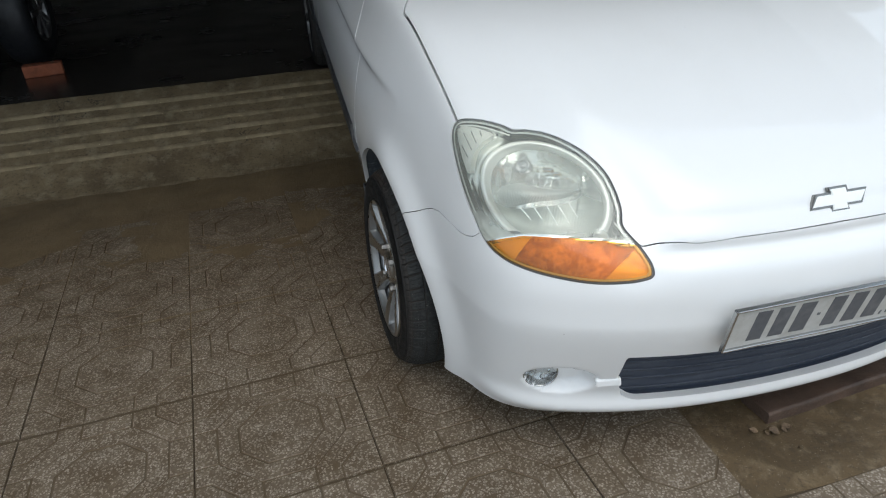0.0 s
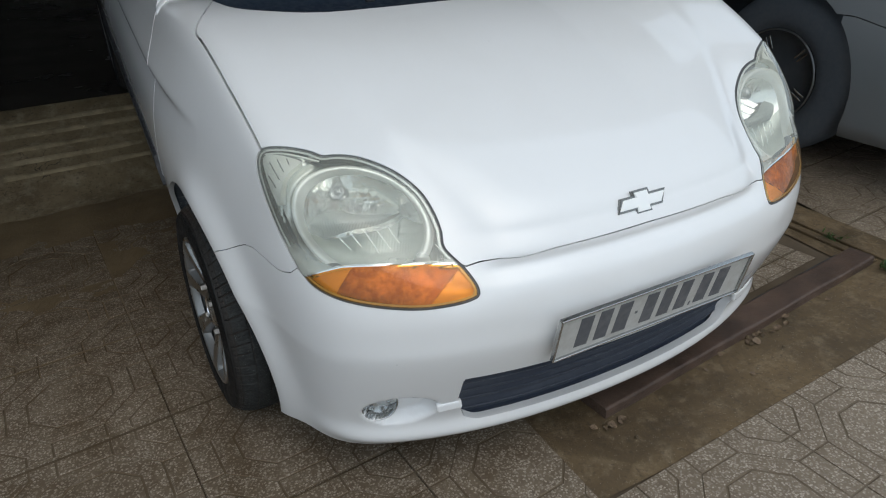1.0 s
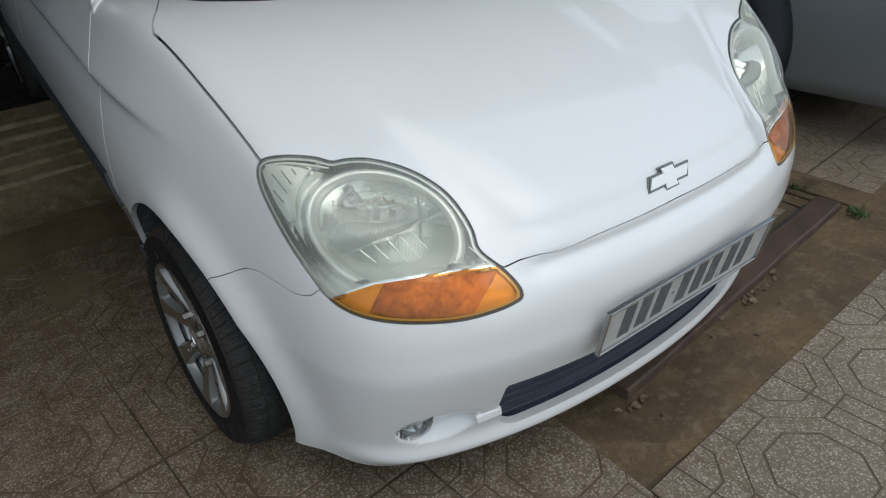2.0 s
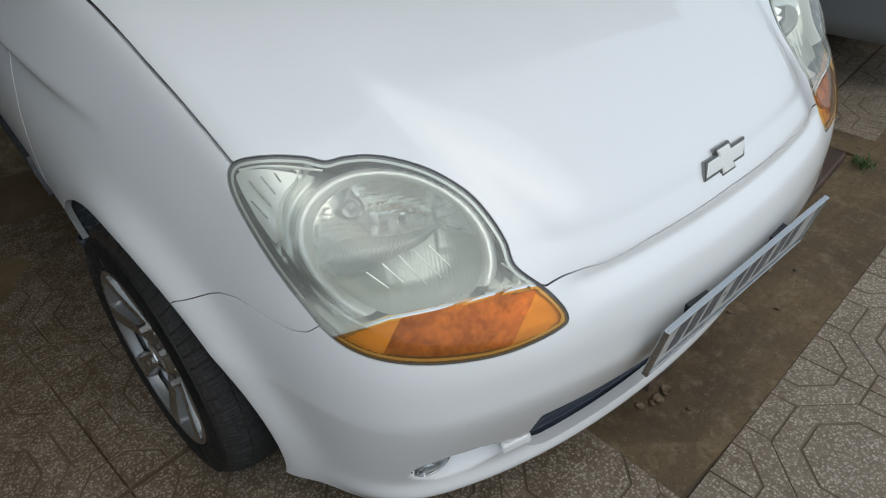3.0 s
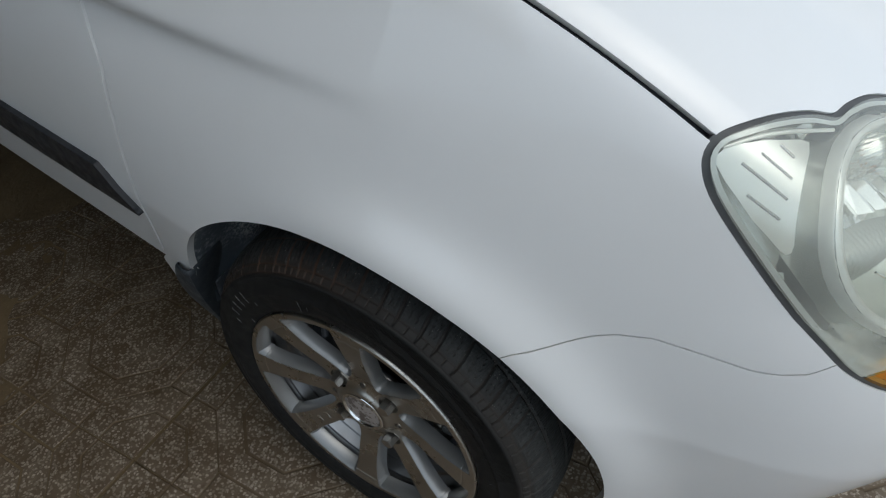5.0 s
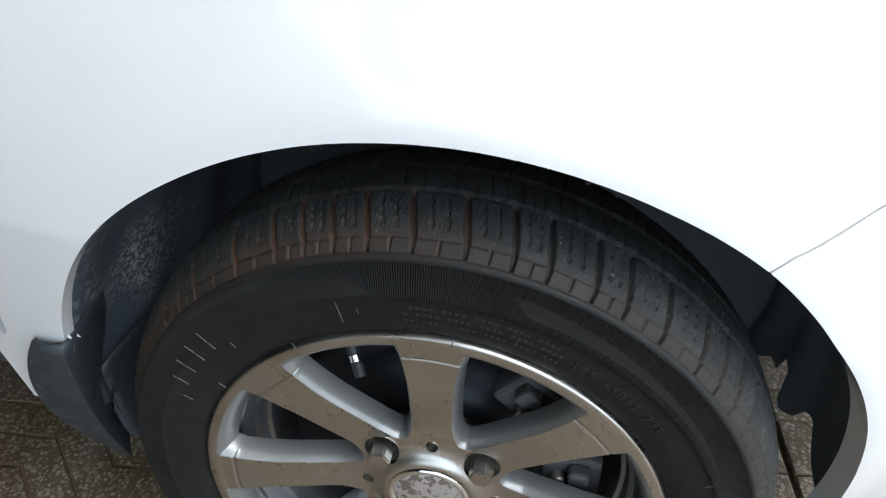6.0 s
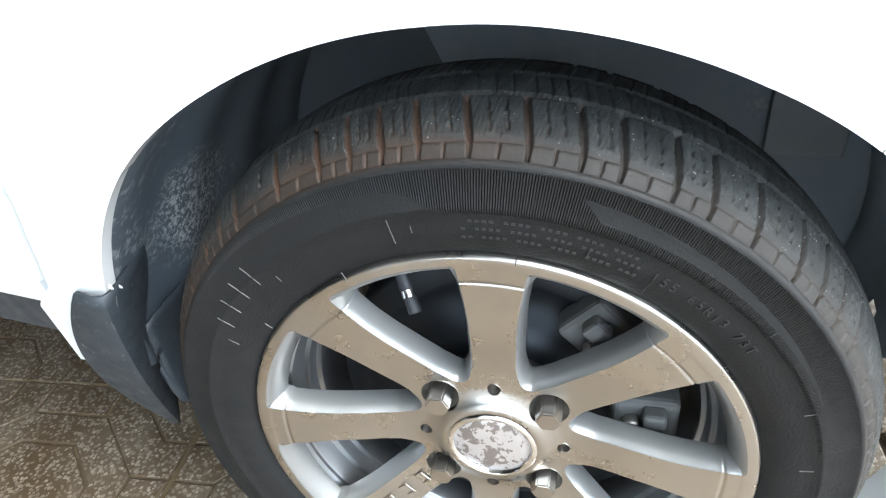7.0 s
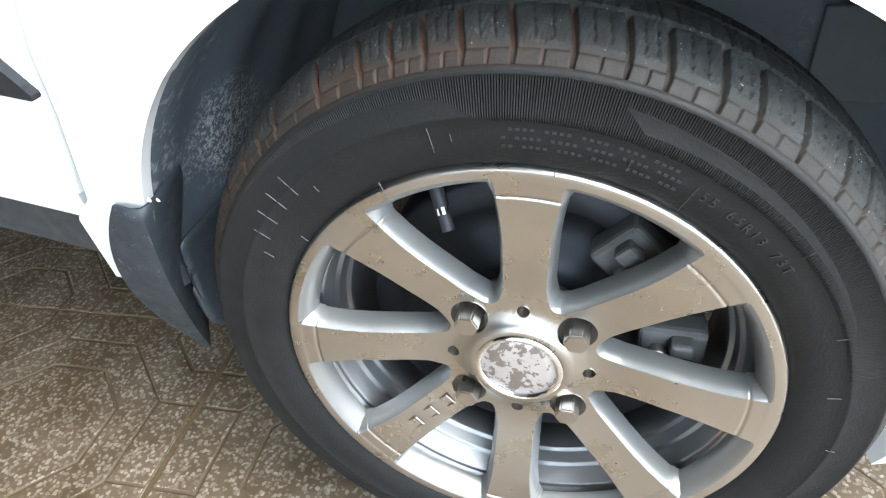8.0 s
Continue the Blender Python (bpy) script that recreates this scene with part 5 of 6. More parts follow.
# ---- doors, sill, cabin, tail ----
def zc_to_z(zc, y):
    return zc + PITCH * (y - AXLE_Y)


def side_patch(sx, y0, y1, zc0, zc1, *fields, n=90, m=60, push=0.0):
    ys, zs = np.linspace(y0, y1, n), np.linspace(zc0, zc1, m)
    Y, Z = np.meshgrid(ys, zs, indexing="ij")
    Zw = zc_to_z(Z, Y)
    V = np.stack([sx * (side(Y, Zw) + push), Y, Zw], -1).reshape(-1, 3)
    return panel(V, grid_tris(n, m), *fields)


ZC = lambda V: V[:, 2] - PITCH * (V[:, 1] - AXLE_Y)
side_in = lambda sx: (lambda V: np.tile((-sx, 0.0, 0.0), (len(V), 1)))
for sx in (-1, 1):
    V, T = side_patch(sx, .95, 2.02, .332, .876, lambda V: V[:, 1] - door_edge(V[:, 2]) - .003)
    door = part("front_door", sheet(V, T, side_in(sx), .02), M_WHITE, car, "white front door with a dark rubbing strip")
    V, T = side_patch(sx, 1.0, 2.015, .415, .500, lambda V: np.minimum(ZC(V) - .426, .490 - ZC(V) - 1.3 * np.clip(1.066 - V[:, 1], 0, None)), lambda V: V[:, 1] - door_edge(V[:, 2]) - .004, push=.008)
    part("rubbing_strip", sheet(V, T, side_in(sx), .012), M_BLACK, door, "dark blue-grey rubbing strip")
    V, T = side_patch(sx, 2.024, 3.44, .328, .876, lambda V: np.hypot(V[:, 1] - REAR_Y, V[:, 2] - REAR_Z + .01) - ARCH_R)
    rear = part("rear_side", sheet(V, T, side_in(sx), .02), M_WHITE, car, "white rear door and quarter panel")
    V, T = side_patch(sx, 2.03, 2.66, .426, .490, push=.008)
    part("rubbing_strip", sheet(V, T, side_in(sx), .012), M_BLACK, rear, "dark blue-grey rubbing strip")
    V, T = side_patch(sx, 1.060, 2.70, .296, .329, push=-.006)
    part("sill", sheet(V, T, side_in(sx), .06), M_WHITE, car, "white sill under the door")
    V, T = side_patch(sx, 1.040, 2.74, .212, .294, push=-.034)
    part("side_skirt", sheet(V, T, side_in(sx), .10), M_SKIRT, car, "dark grey skirt under the sill")


def quad_panel(corners, material, name, label, thick=.02, inset=None):
    """A four-cornered pane with thickness."""
    c = [Vector(p) for p in corners]
    nrm = (c[1] - c[0]).cross(c[3] - c[0]).normalized()
    verts, faces = [], []
    n = 10
    bow = (c[1] - c[0]).length * .04
    for i in range(n + 1):
        for j in range(n + 1):
            u, v = i / n, j / n
            p = c[0] * (1 - u) * (1 - v) + c[1] * u * (1 - v) + c[2] * u * v + c[3] * (1 - u) * v
            verts.append(p + nrm * bow * 4 * u * (1 - u) * .5)
    for i in range(n):
        for j in range(n):
            a = i * (n + 1) + j
            faces.append((a, a + n + 1, a + n + 2, a + 1))
    ob = part(name, mesh_of(name, verts, faces), material, car, label)
    md = ob.modifiers.new("thick", "SOLIDIFY")
    md.thickness = thick
    return ob


def P(x, y, zc):
    return (x, y, zc_to_z(zc, y))


W0, R0 = .640, .520
quad_panel([P(-W0 + .05, 1.00, .905), P(W0 - .05, 1.00, .905), P(R0 - .02, 1.62, 1.345), P(-R0 + .02, 1.62, 1.345)], M_GLASS, "windscreen", "dark reflecting windscreen", .005)
quad_panel([P(-R0, 1.60, 1.35), P(R0, 1.60, 1.35), P(R0, 3.20, 1.37), P(-R0, 3.20, 1.37)], M_WHITE, "roof", "white painted roof", .03)
quad_panel([P(W0, 3.44, .86), P(-W0, 3.44, .86), P(-R0, 3.20, 1.35), P(R0, 3.20, 1.35)], M_GLASS, "rear_window", "dark rear window", .005)
quad_panel([P(.70, 3.42, .30), P(-.70, 3.42, .30), P(-W0, 3.44, .87), P(W0, 3.44, .87)], M_WHITE, "tailgate", "white tailgate", .03)
for sx in (-1, 1):
    quad_panel([P(sx * W0, 1.40, .88), P(sx * W0, 2.00, .88), P(sx * R0, 1.98, 1.33), P(sx * R0, 1.66, 1.33)], M_GLASS, "door_window", "dark door window", .005)
    quad_panel([P(sx * W0, 2.08, .88), P(sx * W0, 3.10, .88), P(sx * R0, 3.00, 1.33), P(sx * R0, 2.06, 1.33)], M_GLASS, "rear_door_window", "dark door window", .005)
    for nm, a, b, w in (("windscreen_pillar", P(sx * (W0 - .075), 1.20, .945), P(sx * R0, 1.62, 1.35), .026), ("door_pillar", P(sx * W0, 2.04, .88), P(sx * R0, 2.02, 1.35), .03),
                        ("rear_pillar", P(sx * W0, 3.30, .86), P(sx * R0, 3.12, 1.35), .06)):
        part(nm, curve_tube([a, tuple((p + q) / 2 * (1.02 if k == 0 else 1) for k, (p, q) in enumerate(zip(a, b))), b], w), M_WHITE, car, "white roof pillar")
    # white root of the pillar, going on from the wing to the door's upper edge
    pts, n1, n2 = [], 30, 12
    for i in range(n1 + 1):
        y = 1.030 + .456 * i / n1
        w = min(1, i / 6)
        zb = .885 * (1 - w) + zc_to_z(.872, y) * w
        low = Vector((float(side(np.float64(y), np.float64(zb))) - .001, y, zb))
        high = Vector((.588 - .12 * (y - 1.03), y, .917 + .36 * max(0, y - 1.045)))
        for j in range(n2 + 1):
            v = j / n2
            q = low.lerp(high, v) + Vector((.3, 0, .8)) * ((.080 - .040 * w) * v * (1 - v))
            pts.append((sx * q.x, q.y, q.z))
    fcs = [(i * (n2 + 1) + j, (i + 1) * (n2 + 1) + j, (i + 1) * (n2 + 1) + j + 1, i * (n2 + 1) + j + 1) for i in range(n1) for j in range(n2)]
    ob = part("pillar_root", mesh_of("root", pts, fcs), M_WHITE, car, "white root of the windscreen pillar")
    md = ob.modifiers.new("thick", "SOLIDIFY")
    md.thickness, md.offset = .006, 0
    mir = bmesh.new()
    bmesh.ops.create_uvsphere(mir, u_segments=32, v_segments=20, radius=1)
    for v in mir.verts:
        q = v.co
        v.co = Vector((math.copysign(abs(q.x) ** .7, q.x) * .080, math.copysign(abs(q.y) ** .8, q.y) * .050, math.copysign(abs(q.z) ** .75, q.z) * .058))
    bmesh.ops.transform(mir, verts=mir.verts, matrix=Matrix.Translation((sx * .735, 1.37, 1.028)))
    ob = part("mirror", mir, M_WHITE, car, "white door mirror housing")
    ob.data.shade_smooth()
    part("mirror_foot", curve_tube([(sx * .63, 1.32, 1.00), (sx * .67, 1.33, 1.00), (sx * .74, 1.34, 1.01)], .022), M_BLACK, ob, "black mirror foot")

# black scuttle under the windscreen, with its slots and the wipers
ys, xs = np.linspace(0, 1, 14), np.linspace(-.60, .60, 120)
X, Yt = np.meshgrid(xs, ys, indexing="ij")
aa = np.abs(X)
back = 1.00 + .05 * np.clip(aa - .5, 0, None)
front = np.minimum(bonnet_rear(aa) - .004, back - .01)
Y = front + (back - front) * Yt
Z = np.minimum(top(aa, front) - .010 - .4 * np.clip(aa - .5, 0, None) ** 2, .93) + Yt * .055 - .03 * np.sin(math.pi * Yt)
cowl = part("scuttle_panel", mesh_of("scuttle", np.stack([X, Y, Z], -1).reshape(-1, 3), grid_tris(120, 14)[:, ::-1]), M_COWL, car, "blue-black slotted plastic panel under the windscreen")
for k in range(58):
    x = -.34 + .0118 * k + (.02 if k > 12 else 0)
    y = float(bonnet_rear(np.float64(abs(x)))) + .020
    part("vent_slot", box((.0055, .030, .004), (x, y, float(top(np.float64(abs(x)), np.float64(y - .020))) - .010), .001, Matrix.Rotation(.12, 4, "X"), 1), M_BLACK, cowl)
part("washer_nozzle", box((.022, .016, .012), (-.24, .735, .912), .004), M_BLACK, cowl, "black washer nozzle")
for x0, x1 in ((-.50, .02), (-.02, .50)):
    part("wiper", curve_tube([(x0, .93, .945), ((x0 + x1) / 2, .97, .958), (x1, 1.02, .98)], .008), M_BLACK, car, "black wiper")
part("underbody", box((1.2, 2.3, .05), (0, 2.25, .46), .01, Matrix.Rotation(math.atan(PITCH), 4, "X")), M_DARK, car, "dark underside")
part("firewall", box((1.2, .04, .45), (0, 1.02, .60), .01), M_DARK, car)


# ---- the silver car beside it ----
other = thing("parked_car", "silver-grey car parked beside the white one", "car", (1.85, 1.21, 0))


def other_side():
    """Wing and bumper as one form, seen from its right front corner."""
    n, m = 340, 110
    s, t = np.linspace(0, 1, n)[:, None], np.linspace(0, 1, m)[None, :]
    z = .17 + .83 * t
    # plan: along the side, round the corner, across the front
    L1, L2, L3 = 4.0, .9, .40
    d = s * (L1 + L2 + L3)
    ph = np.clip((d - L1) / L2, 0, 1) * math.pi / 2
    x = .55 * (1 - np.cos(ph)) + np.clip(d - L1 - L2, 0, None)
    y = 3.25 - np.clip(d, 0, L1) - .58 * np.sin(ph)
    swell = .035 * np.sin(np.clip((z - .17) / .64, 0, 1) * math.pi) - .55 * np.clip(z - .80, 0, None) ** 2 / .2 - .04 * np.clip((.25 - z) / .08, 0, 1) ** 2
    nx, ny = -np.cos(ph), -np.sin(ph)
    V = np.stack([x + nx * swell, y + ny * swell, z + 0 * x], -1).reshape(-1, 3)
    return V, grid_tris(n, m)


V, T = other_side()
V, T = clip(V, T, lambda P: np.hypot(P[:, 1], P[:, 2] - .36) - .405)
V, T = clip(V, T, lambda P: np.hypot(P[:, 1] - 2.5, P[:, 2] - .36) - .405)
seam = lambda P: P[:, 2] - np.interp(-P[:, 1], (.35, .52, .60, .66, .74, .85), (.66, .625, .60, .61, .66, .72))
wingV, wingT = clip(V, T, lambda P: seam(P) - .002)
wingV, wingT = clip(wingV, wingT, lambda P: .78 - P[:, 2] + .4 * np.clip(.66 + P[:, 1], 0, None) * 3)
bV, bT = clip(*clip(V, T, lambda P: -seam(P) - .002), lambda P: -.30 - P[:, 1])
backV, backT = clip(*clip(V, T, lambda P: -seam(P) - .002), lambda P: P[:, 1] - .30)
for flip in (1, -1):
    at_ = lambda V: V if flip > 0 else np.stack([1.82 - V[:, 0], V[:, 1], V[:, 2]], 1)
    face_ = lambda T: T if flip > 0 else T[:, ::-1]
    inw = lambda V: np.tile((.8 * flip, .6, 0.0), (len(V), 1))
    part("wing", sheet(at_(wingV), face_(wingT), inw, .02), M_SILVER_CAR, other, "silver-grey wing")
    part("bumper", sheet(at_(bV), face_(bT), inw, .02), M_SILVER_CAR, other, "silver-grey bumper corner")
    part("door", sheet(at_(backV), face_(backT), inw, .02), M_SILVER_CAR, other, "silver-grey door")
bm = bmesh.new()
bmesh.ops.create_uvsphere(bm, u_segments=32, v_segments=16, radius=1)
bmesh.ops.transform(bm, verts=bm.verts, matrix=Matrix.Translation((.18, -1.02, .74)) @ Matrix.Rotation(.6, 4, "Z") @ Matrix.Diagonal((.16, .24, .085, 1)))
ob = part("headlamp", bm, M_CHROME, other, "clear headlamp")
ob.data.shade_smooth()


def skin(rows, n=24, sag=.06):
    """A bowed panel lofted through (y, z, half width) rows about the car's middle."""
    verts = []
    for y, z, w in rows:
        for j in range(n + 1):
            v = j / n * 2 - 1
            verts.append((.91 + w * v, y + .10 * v * v * (y < -.4), z - sag * v ** 4 - .02 * v * v))
    return mesh_of("skin", verts, [(i * (n + 1) + j, (i + 1) * (n + 1) + j, (i + 1) * (n + 1) + j + 1, i * (n + 1) + j + 1) for i in range(len(rows) - 1) for j in range(n)])


for nm, rows, mat, lab in (("bonnet", [(-1.06, .74, .62), (-.95, .83, .72), (-.7, .90, .80), (-.3, .955, .84), (.12, .99, .85)], M_SILVER_CAR, "silver-grey bonnet"),
                           ("windscreen", [(.10, .99, .80), (.50, 1.22, .70), (.82, 1.40, .62)], M_GLASS, "dark windscreen"),
                           ("roof", [(.80, 1.40, .62), (1.2, 1.45, .64), (1.9, 1.46, .64), (2.5, 1.40, .62)], M_SILVER_CAR, "silver-grey roof"),
                           ("rear_window", [(2.48, 1.40, .62), (2.85, 1.20, .70), (3.1, 1.0, .78)], M_GLASS, "dark rear window"),
                           ("tail", [(3.08, 1.0, .82), (3.24, .96, .84), (3.28, .60, .86), (3.24, .25, .84)], M_SILVER_CAR, "silver-grey tail")):
    ob = part(nm, skin(rows), mat, other, lab)
    md = ob.modifiers.new("thick", "SOLIDIFY")
    md.thickness = .015
for sx in (-1, 1):
    q = [(.91 + sx * .84, .20, .98), (.91 + sx * .84, 2.95, .99), (.91 + sx * .62, 2.45, 1.39), (.91 + sx * .62, .85, 1.39)]
    part("side_window", mesh_of("pane", q, [(0, 1, 2, 3)], False), M_GLASS, other, "dark side windows")
# Added dark box in place of the unlit inside.
part("inner_structure", box((1.5, 3.9, .55), (.91, 1.15, .62), .04), M_DARK, other, "added dark box filling the car's inside")
wh = new("wheel")
wh.parent = other
tagged(wh, "dark wheel with a worn silver trim")
part("tyre", lathe([(.200, .01), (.215, -.012), (.25, -.022), (.30, -.020), (.335, -.006), (.352, .02), (.358, .09), (.352, .17), (.335, .195)], 120), plastic("dark_tyre", (.085, .095, .107), .75, (.13, .135, .14)), wh)
part("trim_ring", lathe([(.196, -.004), (.199, -.0085), (.2035, -.0085), (.206, -.003)], 96), M_BARREL, wh, "thin worn silver ring")
part("rim", lathe([(.200, .008), (.197, -.006), (.190, .0), (.186, .012), (.12, .03), (.06, .016), (.0, .012)], 96), plastic("dark_wheel_trim", (.05, .055, .06), .4, (.12, .12, .12)), wh, "dark grey rim")
for k in range(10):
    bm = box((.006, .060, .008), (.018, .145, .010 if k % 2 else -.010), .002)
    bmesh.ops.transform(bm, verts=bm.verts, matrix=Matrix.Rotation(radians(72 * (k // 2) - 8), 4, "X"))
    part("spoke_edge", bm, M_CHROME, wh, "bright spoke edge")
wh.location = (.04, 0, .36)
for m in (Matrix.Translation((1.78, 0, .36)) @ Matrix.Rotation(math.pi, 4, "Z"), Matrix.Translation((.04, 2.5, .36)), Matrix.Translation((1.78, 2.5, .36)) @ Matrix.Rotation(math.pi, 4, "Z")):
    copy_thing(wh, m)

# ---- dark car in the garage ----
dark_car = thing("dark_parked_car", "dark car standing in the unlit garage", "car", (-2.33, 3.95, FLOOR_Z))
M_DARKPAINT = paint("dark_paint", (.05, .055, .06), (.04, .04, .04))
dw = new("wheel")
dw.parent = dark_car
tagged(dw, "alloy wheel of the dark car")
part("tyre", lathe([(.180, .0), (.20, -.015), (.25, -.018), (.285, .0), (.30, .03), (.30, .15), (.28, .18)], 96), M_BLACK, dw, "black tyre")
part("rim", lathe([(.180, .0), (.176, -.01), (.168, .004), (.160, .04), (.03, .05), (.0, .05)], 72), M_BARREL, dw)
for k in range(7):
    bm = box((.02, .135, .032), (-.002, .095, 0), .006)
    bmesh.ops.transform(bm, verts=bm.verts, matrix=Matrix.Rotation(2 * math.pi * k / 7, 4, "X"))
    part("spoke", bm, M_SILVER, dw)
dw.matrix_basis = Matrix.Translation((0, 0, .30)) @ Matrix.Rotation(math.pi, 4, "Z")
part("body", box((1.5, 3.2, .62), (-.82, 1.4, .72), .12, None, 5), M_DARKPAINT, dark_car, "dark body side")
part("bumper_corner", box((1.5, .5, .30), (-.92, -.42, .30), .09, None, 5), M_SILVER_CAR, dark_car, "silver-grey bumper end")
part("roof", box((1.3, 2.0, .5), (-.85, 1.7, 1.2), .18, None, 5), M_DARKPAINT, dark_car)

# ---- brick, drain, small things on the ground ----
bk = bmesh.new()
bmesh.ops.create_cube(bk, size=1, matrix=Matrix.Diagonal((.205, .10, .065, 1)))
bmesh.ops.bevel(bk, geom=bk.edges[:], offset=.004, segments=1, affect="EDGES")
brick = part("brick", bk, M_BRICK, None, "broken red clay brick with core holes", "brick")
for k, (u, w) in enumerate(((-.045, .0), (.0, .012), (.045, -.004))):
    me = lathe([(.020, -.001), (.018, .006), (.0, .006)], 20)
    me.transform(Matrix.Translation((u, w * .3, .0332)) @ Matrix.Rotation(radians(90), 4, "Y"))
    part("core_hole", me, M_JOINT, brick)
brick.matrix_world = Matrix.Translation((-2.27, 3.52, FLOOR_Z + .031)) @ Matrix.Rotation(.22, 4, "Z")


def long_bar(x0, y0, x1, y1, w, z0, z1, bevel=.004):
    v = Vector((x1 - x0, y1 - y0, 0))
    bm = bmesh.new()
    bmesh.ops.create_cube(bm, size=1, matrix=Matrix.Diagonal((v.length, w, z1 - z0, 1)))
    if bevel:
        bmesh.ops.bevel(bm, geom=[e for e in bm.edges if abs(e.verts[0].co.x - e.verts[1].co.x) > .1 and e.verts[0].co.z > 0], offset=bevel, segments=3, affect="EDGES", profile=.5)
    bmesh.ops.subdivide_edges(bm, edges=[e for e in bm.edges if abs(e.verts[0].co.x - e.verts[1].co.x) > .1], cuts=30)
    bmesh.ops.transform(bm, verts=bm.verts, matrix=Matrix.Translation(((x0 + x1) / 2, (y0 + y1) / 2, (z0 + z1) / 2)) @ Matrix.Rotation(math.atan2(v.y, v.x), 4, "Z"))
    for q in bm.verts:
        q.co += Vector((0, .003 * noise.noise(q.co * 8), .003 * noise.noise(q.co * 9 + Vector((5, 0, 0)))))
    return bm


drain = thing("drain_edge", "rusty steel channel edging along the cement strip", "drain", (0, 0, 0))
part("channel", long_bar(.035, .178, 1.28, .310, .084, -.02, .030, .007), M_RUST, drain, "flat rusty steel channel")
part("end_bar", long_bar(1.296, .27, 1.305, .78, .030, -.02, .009), M_CEMENT, drain, "cement end piece")
# Dark strip laid in for the shade of a slot.
part("gap", long_bar(.035, .232, 1.24, .360, .020, -.03, .003), M_DARK, drain, "dark strip painted as the slot's shade behind the channel")
part("kerb_piece", long_bar(1.395, .235, 1.41, .80, .135, -.02, .010), M_CEMENT, None, "small cement kerb piece by the drain", "kerb")
rng = random.Random(4)
def curled_leaf(size, seed):
    """A dry leaf: pointed, bent along its rib and curled."""
    rg = random.Random(seed)
    n, m = 7, 4
    curl, bend, wide = rg.uniform(.5, 1.3), rg.uniform(-.6, .9), rg.uniform(.28, .5)
    verts = []
    for i in range(n + 1):
        u = i / n
        w = wide * math.sin(math.pi * min(1, u * .92 + .06)) ** .8
        for j in range(m + 1):
            v = j / m * 2 - 1
            verts.append(((u - .5) * size, v * w * size, size * (curl * .35 * v * v * w + bend * .3 * (u - .5) ** 2 + .05 * rg.random()) + .001))
    return mesh_of("leaf", verts, [(i * (m + 1) + j, (i + 1) * (m + 1) + j, (i + 1) * (m + 1) + j + 1, i * (m + 1) + j + 1) for i in range(n) for j in range(m)], False)


for k in range(34):
    if k < 24:
        x = .50 + rng.gauss(.07, .10)
    else:
        x = rng.choice((-.02 + rng.random() * .1, .75 + rng.random() * .5))
    y = .176 + (x - .5) * .105 + rng.uniform(-.022, .006) - (.0 if rng.random() > .2 else rng.uniform(0, .12))
    if k % 4:
        me = curled_leaf(rng.uniform(.012, .026), k)
        me.transform(Matrix.Translation((x, y, .003)) @ Euler((rng.uniform(-.4, .4), rng.uniform(-.4, .4), rng.uniform(0, 6))).to_matrix().to_4x4())
        part("dead_leaf", me, M_LEAF, None, "small curled dead leaf in the gutter", "leaf", "", "gutter litter")
        continue
    bm = bmesh.new()
    bmesh.ops.create_icosphere(bm, subdivisions=2, radius=1)
    s_ = rng.uniform(.004, .009)
    for v in bm.verts:
        v.co *= 1 + .45 * noise.noise(v.co * 1.6 + Vector((k * 5, 0, 0)))
        v.co = Vector((v.co.x * s_, v.co.y * s_ * .8, v.co.z * s_ * .6))
    bmesh.ops.transform(bm, verts=bm.verts, matrix=Matrix.Translation((x, y, s_ * .4)) @ Matrix.Rotation(rng.uniform(0, 3), 4, "Z"))
    part("pebble", bm, M_CEMENT, None, "small pebble on the cement strip", "pebble", "", "gutter litter")


for k, (x, y, z, size) in enumerate(((-.731, .974, .381, .005), (-.725, .972, .377, .004))):
    me = curled_leaf(size, 90 + k)
    me.transform(Matrix.Translation((x, y, z)) @ Matrix.Rotation(radians(-90), 4, "Y") @ Matrix.Rotation(.7 * k, 4, "Z"))
    part("paint_flake", me, M_WHITE, car, "flaking white paint on the arch's edge")


def weed(x, y, seed, size):
    rg = random.Random(seed)
    verts, faces = [], []
    for k in range(46):
        a, l = rg.uniform(0, 6.28), rg.uniform(.4, 1) * size
        lean = rg.uniform(.3, 1.0)
        bx, by = rg.gauss(0, size * .35), rg.gauss(0, size * .35)
        d = Vector((math.cos(a) * lean, math.sin(a) * lean, 1)).normalized() * l
        s = Vector((-math.sin(a), math.cos(a), 0)) * rg.uniform(.0015, .003)
        b = Vector((bx, by, 0))
        i = len(verts)
        verts += [b - s, b + s, b + d * .6 + s, b + d * .6 - s, b + d + Vector((0, 0, -.3 * l * lean))]
        faces += [(i, i + 1, i + 2, i + 3), (i + 3, i + 2, i + 4)]
    ob = part("weed", mesh_of("weed", verts, faces, False), M_WEED, None, "small green weed growing from a joint", "weed")
    ob.location = (x, y, 0)


weed(1.29, .215, 1, .042)
weed(1.24, .30, 2, .020)
weed(1.33, .44, 3, .042)


